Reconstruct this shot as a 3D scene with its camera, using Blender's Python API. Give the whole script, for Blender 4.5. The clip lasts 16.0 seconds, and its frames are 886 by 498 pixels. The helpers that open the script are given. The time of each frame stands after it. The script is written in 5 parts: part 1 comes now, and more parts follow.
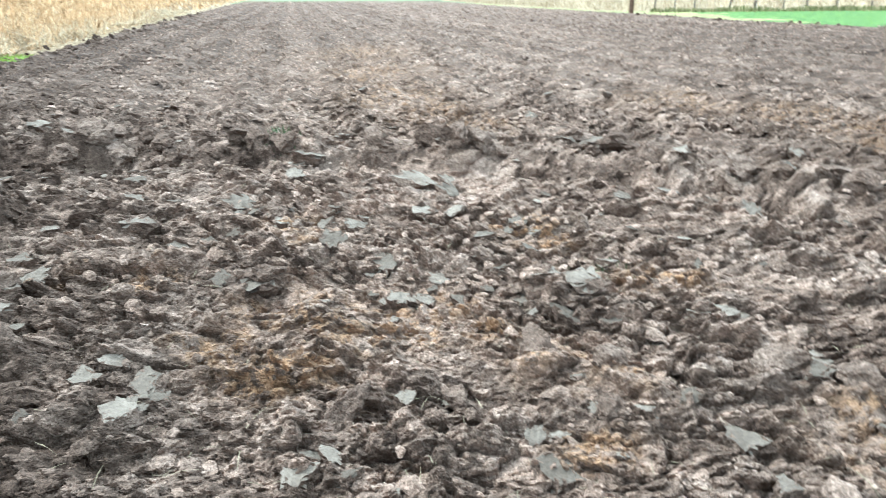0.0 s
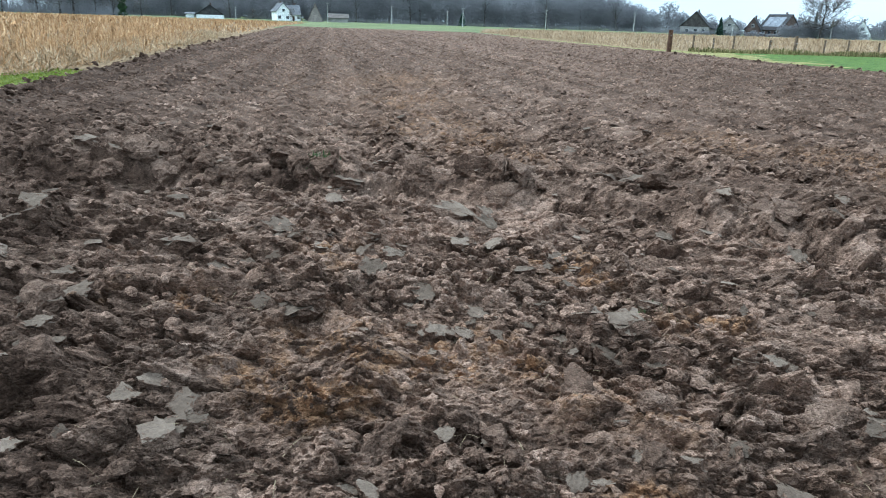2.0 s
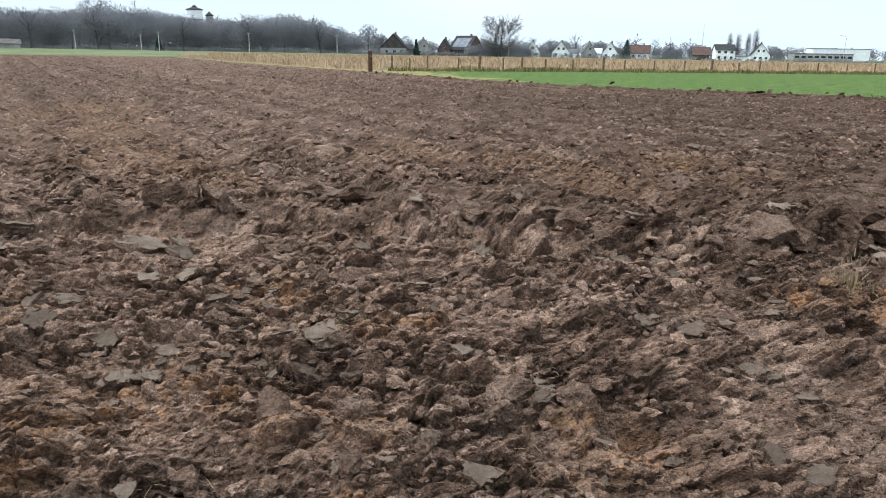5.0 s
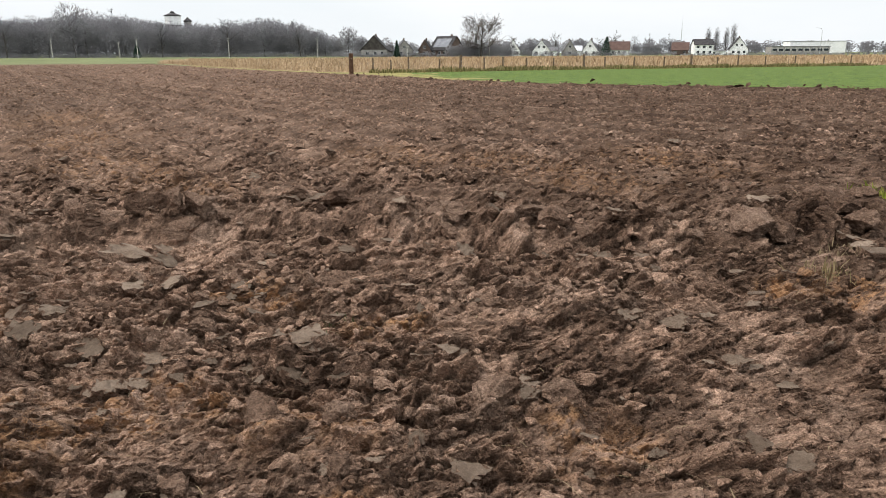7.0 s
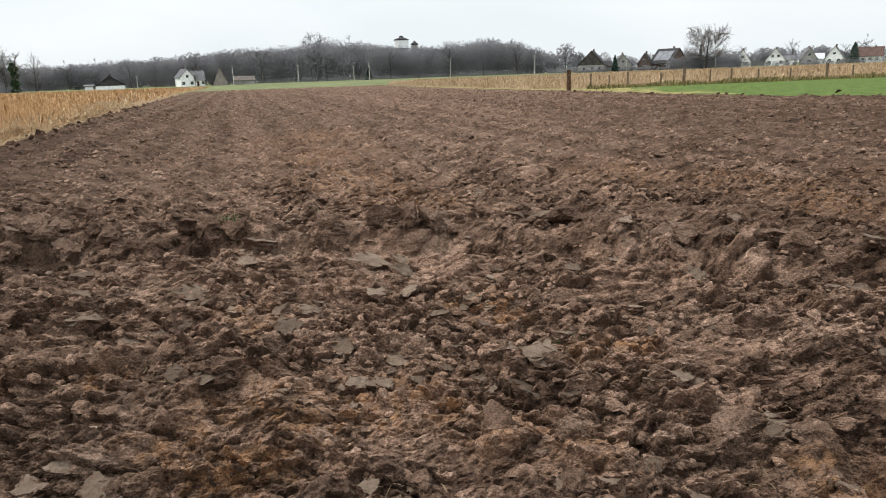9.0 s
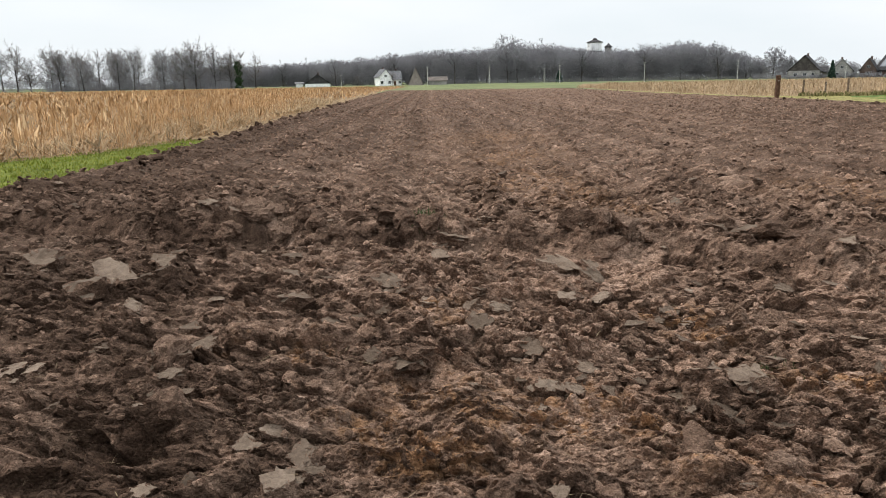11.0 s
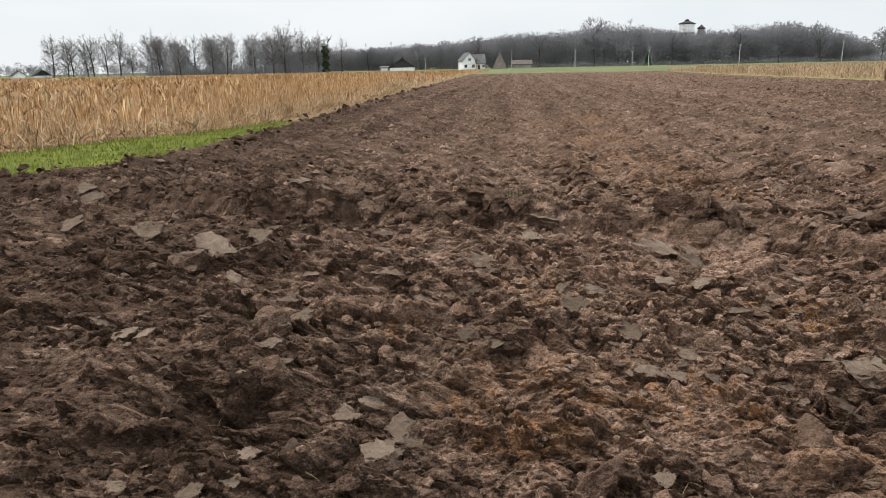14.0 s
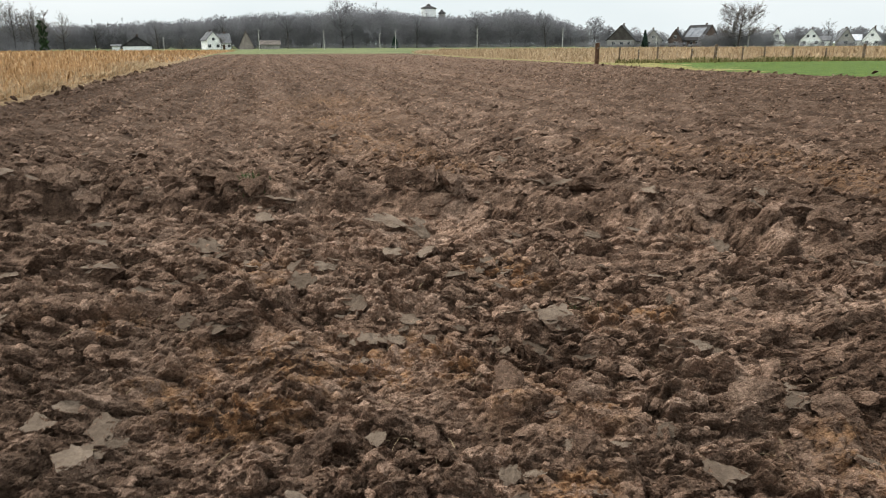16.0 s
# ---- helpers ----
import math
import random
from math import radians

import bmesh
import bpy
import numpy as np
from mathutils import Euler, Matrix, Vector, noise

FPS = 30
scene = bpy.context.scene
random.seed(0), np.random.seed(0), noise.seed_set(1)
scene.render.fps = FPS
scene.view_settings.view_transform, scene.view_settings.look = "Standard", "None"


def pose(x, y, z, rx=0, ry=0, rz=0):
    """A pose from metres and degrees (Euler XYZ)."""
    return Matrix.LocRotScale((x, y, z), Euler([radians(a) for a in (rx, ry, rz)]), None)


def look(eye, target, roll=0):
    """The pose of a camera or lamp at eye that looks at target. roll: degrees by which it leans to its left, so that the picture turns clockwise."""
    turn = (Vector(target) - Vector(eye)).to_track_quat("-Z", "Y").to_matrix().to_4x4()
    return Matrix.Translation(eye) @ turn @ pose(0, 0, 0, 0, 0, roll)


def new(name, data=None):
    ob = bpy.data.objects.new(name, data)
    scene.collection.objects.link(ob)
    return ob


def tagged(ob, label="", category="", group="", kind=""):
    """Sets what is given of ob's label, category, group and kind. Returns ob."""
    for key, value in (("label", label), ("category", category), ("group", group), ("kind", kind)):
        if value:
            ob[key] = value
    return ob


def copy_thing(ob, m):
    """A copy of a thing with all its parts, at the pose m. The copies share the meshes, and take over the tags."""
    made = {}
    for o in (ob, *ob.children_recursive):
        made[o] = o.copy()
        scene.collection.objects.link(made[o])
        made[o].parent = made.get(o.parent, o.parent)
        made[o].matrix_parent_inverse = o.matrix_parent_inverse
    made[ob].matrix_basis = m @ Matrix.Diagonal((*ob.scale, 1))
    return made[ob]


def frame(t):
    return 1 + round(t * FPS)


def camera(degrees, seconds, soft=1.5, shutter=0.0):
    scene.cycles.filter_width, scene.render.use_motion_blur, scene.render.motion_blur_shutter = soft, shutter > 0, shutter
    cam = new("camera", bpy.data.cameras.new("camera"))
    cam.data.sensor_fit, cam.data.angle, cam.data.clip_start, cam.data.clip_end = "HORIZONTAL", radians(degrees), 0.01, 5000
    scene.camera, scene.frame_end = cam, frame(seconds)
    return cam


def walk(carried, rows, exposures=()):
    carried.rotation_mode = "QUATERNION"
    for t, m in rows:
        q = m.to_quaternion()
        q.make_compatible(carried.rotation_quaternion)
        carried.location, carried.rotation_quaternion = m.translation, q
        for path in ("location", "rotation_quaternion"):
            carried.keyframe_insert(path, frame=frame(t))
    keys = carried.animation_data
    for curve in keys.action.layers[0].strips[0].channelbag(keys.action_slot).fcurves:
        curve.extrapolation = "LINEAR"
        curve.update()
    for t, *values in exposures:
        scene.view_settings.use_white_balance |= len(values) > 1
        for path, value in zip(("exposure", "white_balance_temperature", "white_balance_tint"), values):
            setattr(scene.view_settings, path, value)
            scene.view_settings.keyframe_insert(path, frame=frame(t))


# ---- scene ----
cam = camera(63.5, 16.0, soft=0.5, shutter=0.2)
PATH = [
    (0, (0.161, -0.002, 1.628), (0.086, 1.879, 0.951), -0.2),
    (0.5, (0.059, -0.023, 1.639), (-0.198, 1.88, 1.078), 3.7),
    (1, (0.038, -0.011, 1.65), (-0.233, 1.88, 1.057), 2.1),
    (1.5, (0.029, 0.01, 1.636), (-0.231, 1.899, 1.034), 2.0),
    (2, (0.068, 0.036, 1.64), (-0.082, 1.937, 1.036), 1.9),
    (2.5, (0.094, 0.027, 1.635), (0.037, 1.947, 1.076), 2.2),
    (3, (0.093, 0.021, 1.631), (0.076, 1.934, 1.047), 2.4),
    (3.5, (0.175, 0.016, 1.639), (0.3, 1.929, 1.068), 2.8),
    (4, (0.256, 0.022, 1.64), (0.653, 1.905, 1.095), 3.0),
    (4.5, (0.272, 0.008, 1.648), (0.787, 1.865, 1.115), 2.5),
    (4.7, (0.308, 0.054, 1.611), (0.862, 1.901, 1.08), 1.9),
    (6.8, (0.325, 0.015, 1.62), (0.951, 1.84, 1.095), -0.4),
    (7, (0.32, 0.017, 1.622), (0.938, 1.845, 1.094), -0.2),
    (7.5, (0.291, 0.023, 1.628), (0.818, 1.88, 1.104), -0.7),
    (8, (0.246, 0.026, 1.63), (0.642, 1.912, 1.097), -1.6),
    (8.5, (0.183, -0.019, 1.648), (0.396, 1.904, 1.143), -1.2),
    (9, (0.161, -0.026, 1.659), (0.216, 1.916, 1.184), -2.0),
    (9.5, (0.116, -0.028, 1.651), (0.054, 1.91, 1.159), -2.0),
    (9.7, (0.108, -0.034, 1.662), (-0.021, 1.903, 1.182), -2.0),
    (11.8, (-0.02, 0.017, 1.63), (-0.57, 1.885, 1.173), -0.6),
    (12, (-0.028, 0.021, 1.627), (-0.602, 1.881, 1.169), -0.5),
    (12.5, (-0.042, 0.026, 1.617), (-0.616, 1.889, 1.17), 0.5),
    (13, (-0.067, -0.03, 1.638), (-0.758, 1.789, 1.177), -2.8),
    (13.5, (-0.087, -0.011, 1.607), (-0.75, 1.809, 1.109), -1.3),
    (14, (-0.081, -0.001, 1.598), (-0.724, 1.827, 1.104), -1.2),
    (14.5, (0.018, 0.024, 1.546), (-0.419, 1.89, 0.972), 0.9),
    (15, (0.183, 0.063, 1.586), (0.299, 1.989, 1.061), 1.1),
    (15.5, (0.181, 0.04, 1.602), (0.283, 1.979, 1.125), -0.8),
    (16, (0.176, 0.024, 1.563), (0.175, 1.947, 1.014), -0.3),
]
EXPOSURES = [(0.0, 1.8, 4950, -9), (0.5, 1.03, 5200, -6), (1.5, 0.66, 5200, -2), (3.5, 0.47, 5550, 1), (4.7, 0.42, 5800, 5), (6.8, 0.35, 6900, 13), (9.0, 0.28, 6800, 11), (12.5, 0.3, 6750, 12), (14.5, 0.2, 6850, 12), (15.4, 0.25, 6650, 7), (16.0, 0.25, 6800, 8)]
walk(cam, [(t, look(eye, target, roll)) for t, eye, target, roll in PATH], EXPOSURES)

# ---- light ----
world = bpy.data.worlds.new("overcast_sky")
scene.world = world
world.use_nodes = True
wn, wl = world.node_tree.nodes, world.node_tree.links
sky = wn.new("ShaderNodeTexSky")
sky.sky_type, sky.sun_disc = "NISHITA", False
sky.sun_elevation, sky.sun_rotation = radians(54), radians(286)
sky.air_density, sky.dust_density = 1.0, 4.0
sky_level = wn.new("ShaderNodeMix")
sky_level.data_type = "RGBA"
sky_level.blend_type = "MULTIPLY"
sky_level.inputs[0].default_value = 1.0
sky_level.inputs[7].default_value = (0.1, 0.1, 0.1, 1)
wl.new(sky.outputs[0], sky_level.inputs[6])
cloud = wn.new("ShaderNodeTexNoise")
cloud.inputs["Scale"].default_value, cloud.inputs["Detail"].default_value = 2.2, 5
cloud_map = wn.new("ShaderNodeMapping")
cloud_map.inputs["Scale"].default_value = (1, 1, 3.5)
cloud_co = wn.new("ShaderNodeTexCoord")
wl.new(cloud_co.outputs["Generated"], cloud_map.inputs[0])
wl.new(cloud_map.outputs[0], cloud.inputs["Vector"])
cloud_ramp = wn.new("ShaderNodeValToRGB")
cloud_ramp.color_ramp.elements[0].position, cloud_ramp.color_ramp.elements[1].position = 0.3, 0.7
cloud_ramp.color_ramp.elements[0].color = (0.71, 0.80, 0.865, 1)
cloud_ramp.color_ramp.elements[1].color = (0.84, 0.90, 0.955, 1)
wl.new(cloud.outputs["Fac"], cloud_ramp.inputs[0])
deck = wn.new("ShaderNodeMix")
deck.data_type = "RGBA"
deck.inputs[0].default_value = 0.9
wl.new(sky_level.outputs[2], deck.inputs[6])
wl.new(cloud_ramp.outputs[0], deck.inputs[7])
# a cloud deck is brighter overhead than at the horizon
split = wn.new("ShaderNodeSeparateXYZ")
wl.new(cloud_co.outputs["Generated"], split.inputs[0])
height = wn.new("ShaderNodeMapRange")
height.inputs[1].default_value, height.inputs[2].default_value = 0.12, 1.0
height.inputs[3].default_value, height.inputs[4].default_value = 1.0, 2.3
wl.new(split.outputs[2], height.inputs[0])
overhead = wn.new("ShaderNodeVectorMath")
overhead.operation = "SCALE"
wl.new(deck.outputs[2], overhead.inputs[0])
wl.new(height.outputs[0], overhead.inputs["Scale"])
wl.new(overhead.outputs[0], wn["Background"].inputs[0])
wn["Background"].inputs[1].default_value = 1.0

sun = new("sun", bpy.data.lights.new("sun", "SUN"))
sun.data.energy, sun.data.angle, sun.data.color = 1.7, radians(16), (1.0, 0.955, 0.90)
sun.matrix_world = look((0, 0, 50), (34, -10, 0))

# ---- materials ----


def material(name, rough=0.9):
    m = bpy.data.materials.new(name)
    m.use_nodes = True
    b = m.node_tree.nodes["Principled BSDF"]
    b.inputs["Roughness"].default_value = rough
    b.inputs["Specular IOR Level"].default_value = 0.06 if rough >= 0.8 else 0.25
    return m, m.node_tree.nodes, m.node_tree.links, b


def noise_node(n, l, scale, detail=4, vector=None, rough=0.6):
    t = n.new("ShaderNodeTexNoise")
    t.inputs["Scale"].default_value, t.inputs["Detail"].default_value = scale, detail
    t.inputs["Roughness"].default_value = rough
    if vector is not None:
        l.new(vector, t.inputs["Vector"])
    return t.outputs["Fac"]


def ramp(n, l, fac, stops):
    r = n.new("ShaderNodeValToRGB")
    e = r.color_ramp.elements
    while len(e) < len(stops):
        e.new(0.5)
    for q, (p, c) in zip(e, stops):
        q.position, q.color = p, (*c, 1)
    l.new(fac, r.inputs[0])
    return r.outputs[0]


def blend(n, l, fac, a, b, kind="MIX"):
    m = n.new("ShaderNodeMix")
    m.data_type, m.blend_type = "RGBA", kind
    for i, v in ((0, fac), (6, a), (7, b)):
        if isinstance(v, (int, float)):
            m.inputs[i].default_value = v
        elif isinstance(v, tuple):
            m.inputs[i].default_value = (*v, 1)
        else:
            l.new(v, m.inputs[i])
    return m.outputs[2]


def relief(n, l, b, height, strength, distance):
    u = n.new("ShaderNodeBump")
    u.inputs["Strength"].default_value, u.inputs["Distance"].default_value = strength, distance
    l.new(height, u.inputs["Height"])
    l.new(u.outputs[0], b.inputs["Normal"])


def position(n):
    return n.new("ShaderNodeNewGeometry").outputs["Position"]


def mottled(name, dark, light, scale, fine, rough=0.85, bump=0.3, distance=0.01):
    """A plain material with variation at two scales and a fine relief."""
    m, n, l, b = material(name, rough)
    p = position(n)
    a = ramp(n, l, noise_node(n, l, scale, 5, p), [(0.38, dark), (0.62, light)])
    f = ramp(n, l, noise_node(n, l, fine, 3, p), [(0.38, (0.65, 0.65, 0.65)), (0.62, (1.25, 1.25, 1.25))])
    l.new(blend(n, l, 1.0, a, f, "MULTIPLY"), b.inputs["Base Color"])
    relief(n, l, b, noise_node(n, l, fine, 4, p), bump, distance)
    return m


def soil_material(name, smooth=False):
    m, n, l, b = material(name, 0.85 if smooth else 0.95)
    p = position(n)
    if smooth:
        base = ramp(n, l, noise_node(n, l, 3.5, 6, p, 0.7), [(0.38, SOIL_FACE[0]), (0.62, SOIL_FACE[1])])
    else:
        base = ramp(n, l, noise_node(n, l, 1.1, 8, p, 0.75), [(0.38, SOIL[0]), (0.5, SOIL[1]), (0.62, SOIL[2])])
    warp = n.new("ShaderNodeVectorMath")
    warp.operation = "ADD"
    swirl = n.new("ShaderNodeTexNoise")
    swirl.inputs["Scale"].default_value, swirl.inputs["Detail"].default_value = 60, 3
    l.new(p, swirl.inputs["Vector"])
    small = n.new("ShaderNodeVectorMath")
    small.operation = "SCALE"
    small.inputs["Scale"].default_value = 0.018
    l.new(swirl.outputs["Color"], small.inputs[0])
    l.new(p, warp.inputs[0])
    l.new(small.outputs[0], warp.inputs[1])
    cells = []
    for scale in (48, 120):
        c = n.new("ShaderNodeTexVoronoi")
        c.inputs["Scale"].default_value = scale
        l.new(warp.outputs[0], c.inputs["Vector"])
        cells.append(c)
    tone_a = ramp(n, l, cells[0].outputs["Color"], [(0.1, (0.74, 0.73, 0.72)), (0.9, (1.26, 1.26, 1.26))])
    tone_b = ramp(n, l, cells[1].outputs["Color"], [(0.1, (0.62, 0.6, 0.59)), (0.9, (1.4, 1.4, 1.4))])
    grain = blend(n, l, 1.0, tone_a, tone_b, "MULTIPLY")
    wide = n.new("ShaderNodeVectorMath")
    wide.operation = "ADD"
    drift = n.new("ShaderNodeTexNoise")
    drift.inputs["Scale"].default_value, drift.inputs["Detail"].default_value = 9, 4
    l.new(p, drift.inputs["Vector"])
    shift = n.new("ShaderNodeVectorMath")
    shift.operation = "SCALE"
    shift.inputs["Scale"].default_value = 0.12
    l.new(drift.outputs["Color"], shift.inputs[0])
    l.new(p, wide.inputs[0])
    l.new(shift.outputs[0], wide.inputs[1])
    clod = n.new("ShaderNodeTexVoronoi")
    clod.inputs["Scale"].default_value = 9
    l.new(wide.outputs[0], clod.inputs["Vector"])
    grain = blend(n, l, 1.0, grain, ramp(n, l, clod.outputs["Color"], [(0.1, (0.88, 0.87, 0.86)), (0.9, (1.13, 1.13, 1.13))]), "MULTIPLY")
    col = blend(n, l, 0.9 if not smooth else 0.35, base, grain, "MULTIPLY")
    if not smooth:
        # each point's stored tone darkens or lightens the colour
        dry = n.new("ShaderNodeAttribute")
        dry.attribute_name = "soil_tone"
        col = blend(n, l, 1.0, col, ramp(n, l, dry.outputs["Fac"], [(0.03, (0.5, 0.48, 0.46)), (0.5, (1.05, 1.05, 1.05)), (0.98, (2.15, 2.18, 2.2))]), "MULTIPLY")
        at = n.new("ShaderNodeAttribute")
        at.attribute_name = "ochre"
        break_up = n.new("ShaderNodeMath")
        break_up.operation = "MULTIPLY"
        crumb = n.new("ShaderNodeMapRange")
        l.new(noise_node(n, l, 9, 7, p, 0.75), crumb.inputs[0])
        crumb.inputs[1].default_value, crumb.inputs[2].default_value = 0.46, 0.56
        l.new(at.outputs["Fac"], break_up.inputs[0])
        l.new(crumb.outputs[0], break_up.inputs[1])
        sand = ramp(n, l, noise_node(n, l, 40, 6, p, 0.75), [(0.4, OCHRE[0]), (0.6, OCHRE[1])])
        col = blend(n, l, break_up.outputs[0], col, sand)
    else:
        each = n.new("ShaderNodeObjectInfo").outputs["Random"]
        col = blend(n, l, 1.0, col, ramp(n, l, each, [(0.0, (0.6, 0.58, 0.56)), (1.0, (1.2, 1.2, 1.2))]), "MULTIPLY")
    l.new(col, b.inputs["Base Color"])
    if smooth:
        relief(n, l, b, noise_node(n, l, 26, 10, p, 0.8), 0.9, 0.02)
    else:
        crumbly = n.new("ShaderNodeMath")
        crumbly.operation = "MULTIPLY_ADD"
        crumbly.inputs[1].default_value = -0.9
        l.new(cells[0].outputs["Distance"], crumbly.inputs[0])
        l.new(noise_node(n, l, 38, 8, p, 0.75), crumbly.inputs[2])
        finer = n.new("ShaderNodeMath")
        finer.operation = "MULTIPLY_ADD"
        finer.inputs[1].default_value = -0.5
        l.new(cells[1].outputs["Distance"], finer.inputs[0])
        l.new(crumbly.outputs[0], finer.inputs[2])
        relief(n, l, b, finer.outputs[0], 1.0, 0.03)
        under = n.new("ShaderNodeBump")
        under.invert = True
        under.inputs["Strength"].default_value, under.inputs["Distance"].default_value = 0.3, 0.04
        l.new(clod.outputs["Distance"], under.inputs["Height"])
        for node in n:
            if node.bl_idname == "ShaderNodeBump" and node != under:
                l.new(under.outputs[0], node.inputs["Normal"])
    return m


SOIL = ((0.105, 0.066, 0.0465), (0.165, 0.106, 0.0755), (0.225, 0.152, 0.112))
SOIL_FACE = ((0.115, 0.083, 0.061), (0.19, 0.144, 0.109))
OCHRE = ((0.28, 0.145, 0.072), (0.54, 0.305, 0.165))
soil = soil_material("ploughed_soil")
soil_face = soil_material("smeared_soil_face", True)
grass_mat = mottled("winter_grass", (0.05, 0.083, 0.016), (0.10, 0.145, 0.030), 1.3, 28, 0.8, 0.6, 0.03)
verge_mat = mottled("verge_grass", (0.07, 0.088, 0.012), (0.14, 0.16, 0.026), 1.3, 28, 0.8, 0.6, 0.03)
meadow_mat = mottled("far_meadow_grass", (0.10, 0.12, 0.05), (0.165, 0.18, 0.085), 0.06, 2.5, 0.85, 0.5, 0.05)
dry_grass_mat = mottled("dry_short_grass", (0.13, 0.13, 0.035), (0.29, 0.24, 0.10), 1.1, 24, 0.85, 0.6, 0.03)
litter_mat = mottled("straw_litter", (0.14, 0.092, 0.05), (0.29, 0.20, 0.115), 1.5, 22, 0.9, 0.7, 0.05)


def island_mat(name, stops, rough=0.8, patch=0.35, low=0.8):
    m, n, l, b = material(name, rough)
    r = n.new("ShaderNodeNewGeometry").outputs["Random Per Island"]
    c = ramp(n, l, r, stops)
    f = ramp(n, l, noise_node(n, l, patch, 4, position(n)), [(0.36, (low, low, low)), (0.64, (1.14, 1.14, 1.14))])
    l.new(blend(n, l, 1.0, c, f, "MULTIPLY"), b.inputs["Base Color"])
    return m


straw_mat = island_mat("dry_straw", [(0.0, (0.17, 0.082, 0.033)), (0.35, (0.345, 0.182, 0.078)), (0.8, (0.495, 0.285, 0.132)), (1.0, (0.70, 0.48, 0.27))])
pale_straw_mat = island_mat("pale_straw", [(0.0, (0.20, 0.125, 0.066)), (0.5, (0.35, 0.238, 0.134)), (1.0, (0.48, 0.355, 0.22))])
rank_mat = island_mat("rank_grass", [(0.0, (0.075, 0.075, 0.025)), (0.6, (0.17, 0.15, 0.06)), (1.0, (0.32, 0.25, 0.13))])
blade_mat = island_mat("grass_blades", [(0.0, (0.085, 0.108, 0.011)), (0.6, (0.165, 0.195, 0.021)), (1.0, (0.29, 0.28, 0.07))])
weed_mat = island_mat("weed_leaves", [(0.0, (0.035, 0.055, 0.02)), (1.0, (0.10, 0.12, 0.05))])
root_mat = island_mat("dead_roots", [(0.0, (0.09, 0.065, 0.04)), (1.0, (0.30, 0.23, 0.14))])
stalk_mat = island_mat("dead_stalks", [(0.0, (0.16, 0.13, 0.06)), (1.0, (0.40, 0.31, 0.18))])

bark = mottled("grey_bark", (0.05, 0.045, 0.042), (0.115, 0.10, 0.09), 0.6, 7, 0.95, 0.6, 0.05)
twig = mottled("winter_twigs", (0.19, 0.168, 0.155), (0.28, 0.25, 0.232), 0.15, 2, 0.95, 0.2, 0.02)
# distance haze is put into the pale greys of these two
hazed_wood_twig = mottled("woodland_twigs", (0.20, 0.20, 0.212), (0.29, 0.285, 0.295), 0.05, 1.5, 0.95, 0.2, 0.02)
hazed_brush_mat = island_mat("hazed_bare_brush", [(0.0, (0.275, 0.268, 0.282)), (1.0, (0.32, 0.31, 0.322))], 0.95, 0.09, 0.68)


def let_light_through(m, share):
    """Mixes light passing through into a thin material, as through a haze of fine twigs."""
    n, l = m.node_tree.nodes, m.node_tree.links
    b = n["Principled BSDF"]
    t, mix = n.new("ShaderNodeBsdfTranslucent"), n.new("ShaderNodeMixShader")
    l.new(b.inputs["Base Color"].links[0].from_socket, t.inputs[0])
    mix.inputs[0].default_value = share
    l.new(b.outputs[0], mix.inputs[1])
    l.new(t.outputs[0], mix.inputs[2])
    l.new(mix.outputs[0], n["Material Output"].inputs[0])


def soft_normals(m, share, way=(0.0, -0.3, 0.95)):
    """Turns the shading of fine, crowded blades and twigs towards the sky, as a mass of them takes the light."""
    n, l = m.node_tree.nodes, m.node_tree.links
    mix = n.new("ShaderNodeMix")
    mix.data_type = "VECTOR"
    mix.inputs[0].default_value = share
    l.new(n.new("ShaderNodeNewGeometry").outputs["Normal"], mix.inputs[4])
    mix.inputs[5].default_value = way
    l.new(mix.outputs[1], n["Principled BSDF"].inputs["Normal"])


# brush normals mostly face -y, which levels bright and dark among the twigs
soft_normals(hazed_brush_mat, 0.85, (0.0, -0.93, 0.35))
soft_normals(straw_mat, 0.6)
soft_normals(pale_straw_mat, 0.6)
soft_normals(blade_mat, 0.7)
let_light_through(hazed_brush_mat, 0.3)
let_light_through(twig, 0.4)
let_light_through(hazed_wood_twig, 0.5)
ivy_mat = island_mat("ivy_leaves", [(0.0, (0.02, 0.035, 0.018)), (1.0, (0.05, 0.08, 0.035))])
needle_mat = island_mat("conifer_needles", [(0.0, (0.018, 0.036, 0.028)), (1.0, (0.045, 0.075, 0.05))])
post_mat = mottled("weathered_post_wood", (0.10, 0.068, 0.045), (0.21, 0.155, 0.11), 5, 40, 0.9, 0.5, 0.01)
dark_post_mat = mottled("creosoted_post_wood", (0.06, 0.032, 0.02), (0.12, 0.07, 0.045), 5, 40, 0.85, 0.5, 0.01)
pole_mat = mottled("pale_pole", (0.38, 0.37, 0.34), (0.52, 0.50, 0.46), 0.8, 9, 0.7, 0.2, 0.01)
white_wall = mottled("white_render", (0.80, 0.80, 0.79), (0.88, 0.88, 0.87), 0.4, 6, 0.9, 0.2, 0.01)
grey_wall = mottled("grey_render", (0.24, 0.23, 0.215), (0.36, 0.34, 0.32), 0.4, 6, 0.9, 0.2, 0.01)
brick_wall = mottled("red_brick_wall", (0.095, 0.07, 0.061), (0.15, 0.108, 0.093), 0.6, 6, 0.9, 0.3, 0.01)
dark_wall = mottled("dark_brown_wall", (0.05, 0.044, 0.04), (0.09, 0.08, 0.073), 0.6, 6, 0.9, 0.3, 0.01)
grey_roof = mottled("grey_roof_tiles", (0.10, 0.10, 0.105), (0.17, 0.168, 0.17), 0.8, 5, 0.85, 0.4, 0.02)
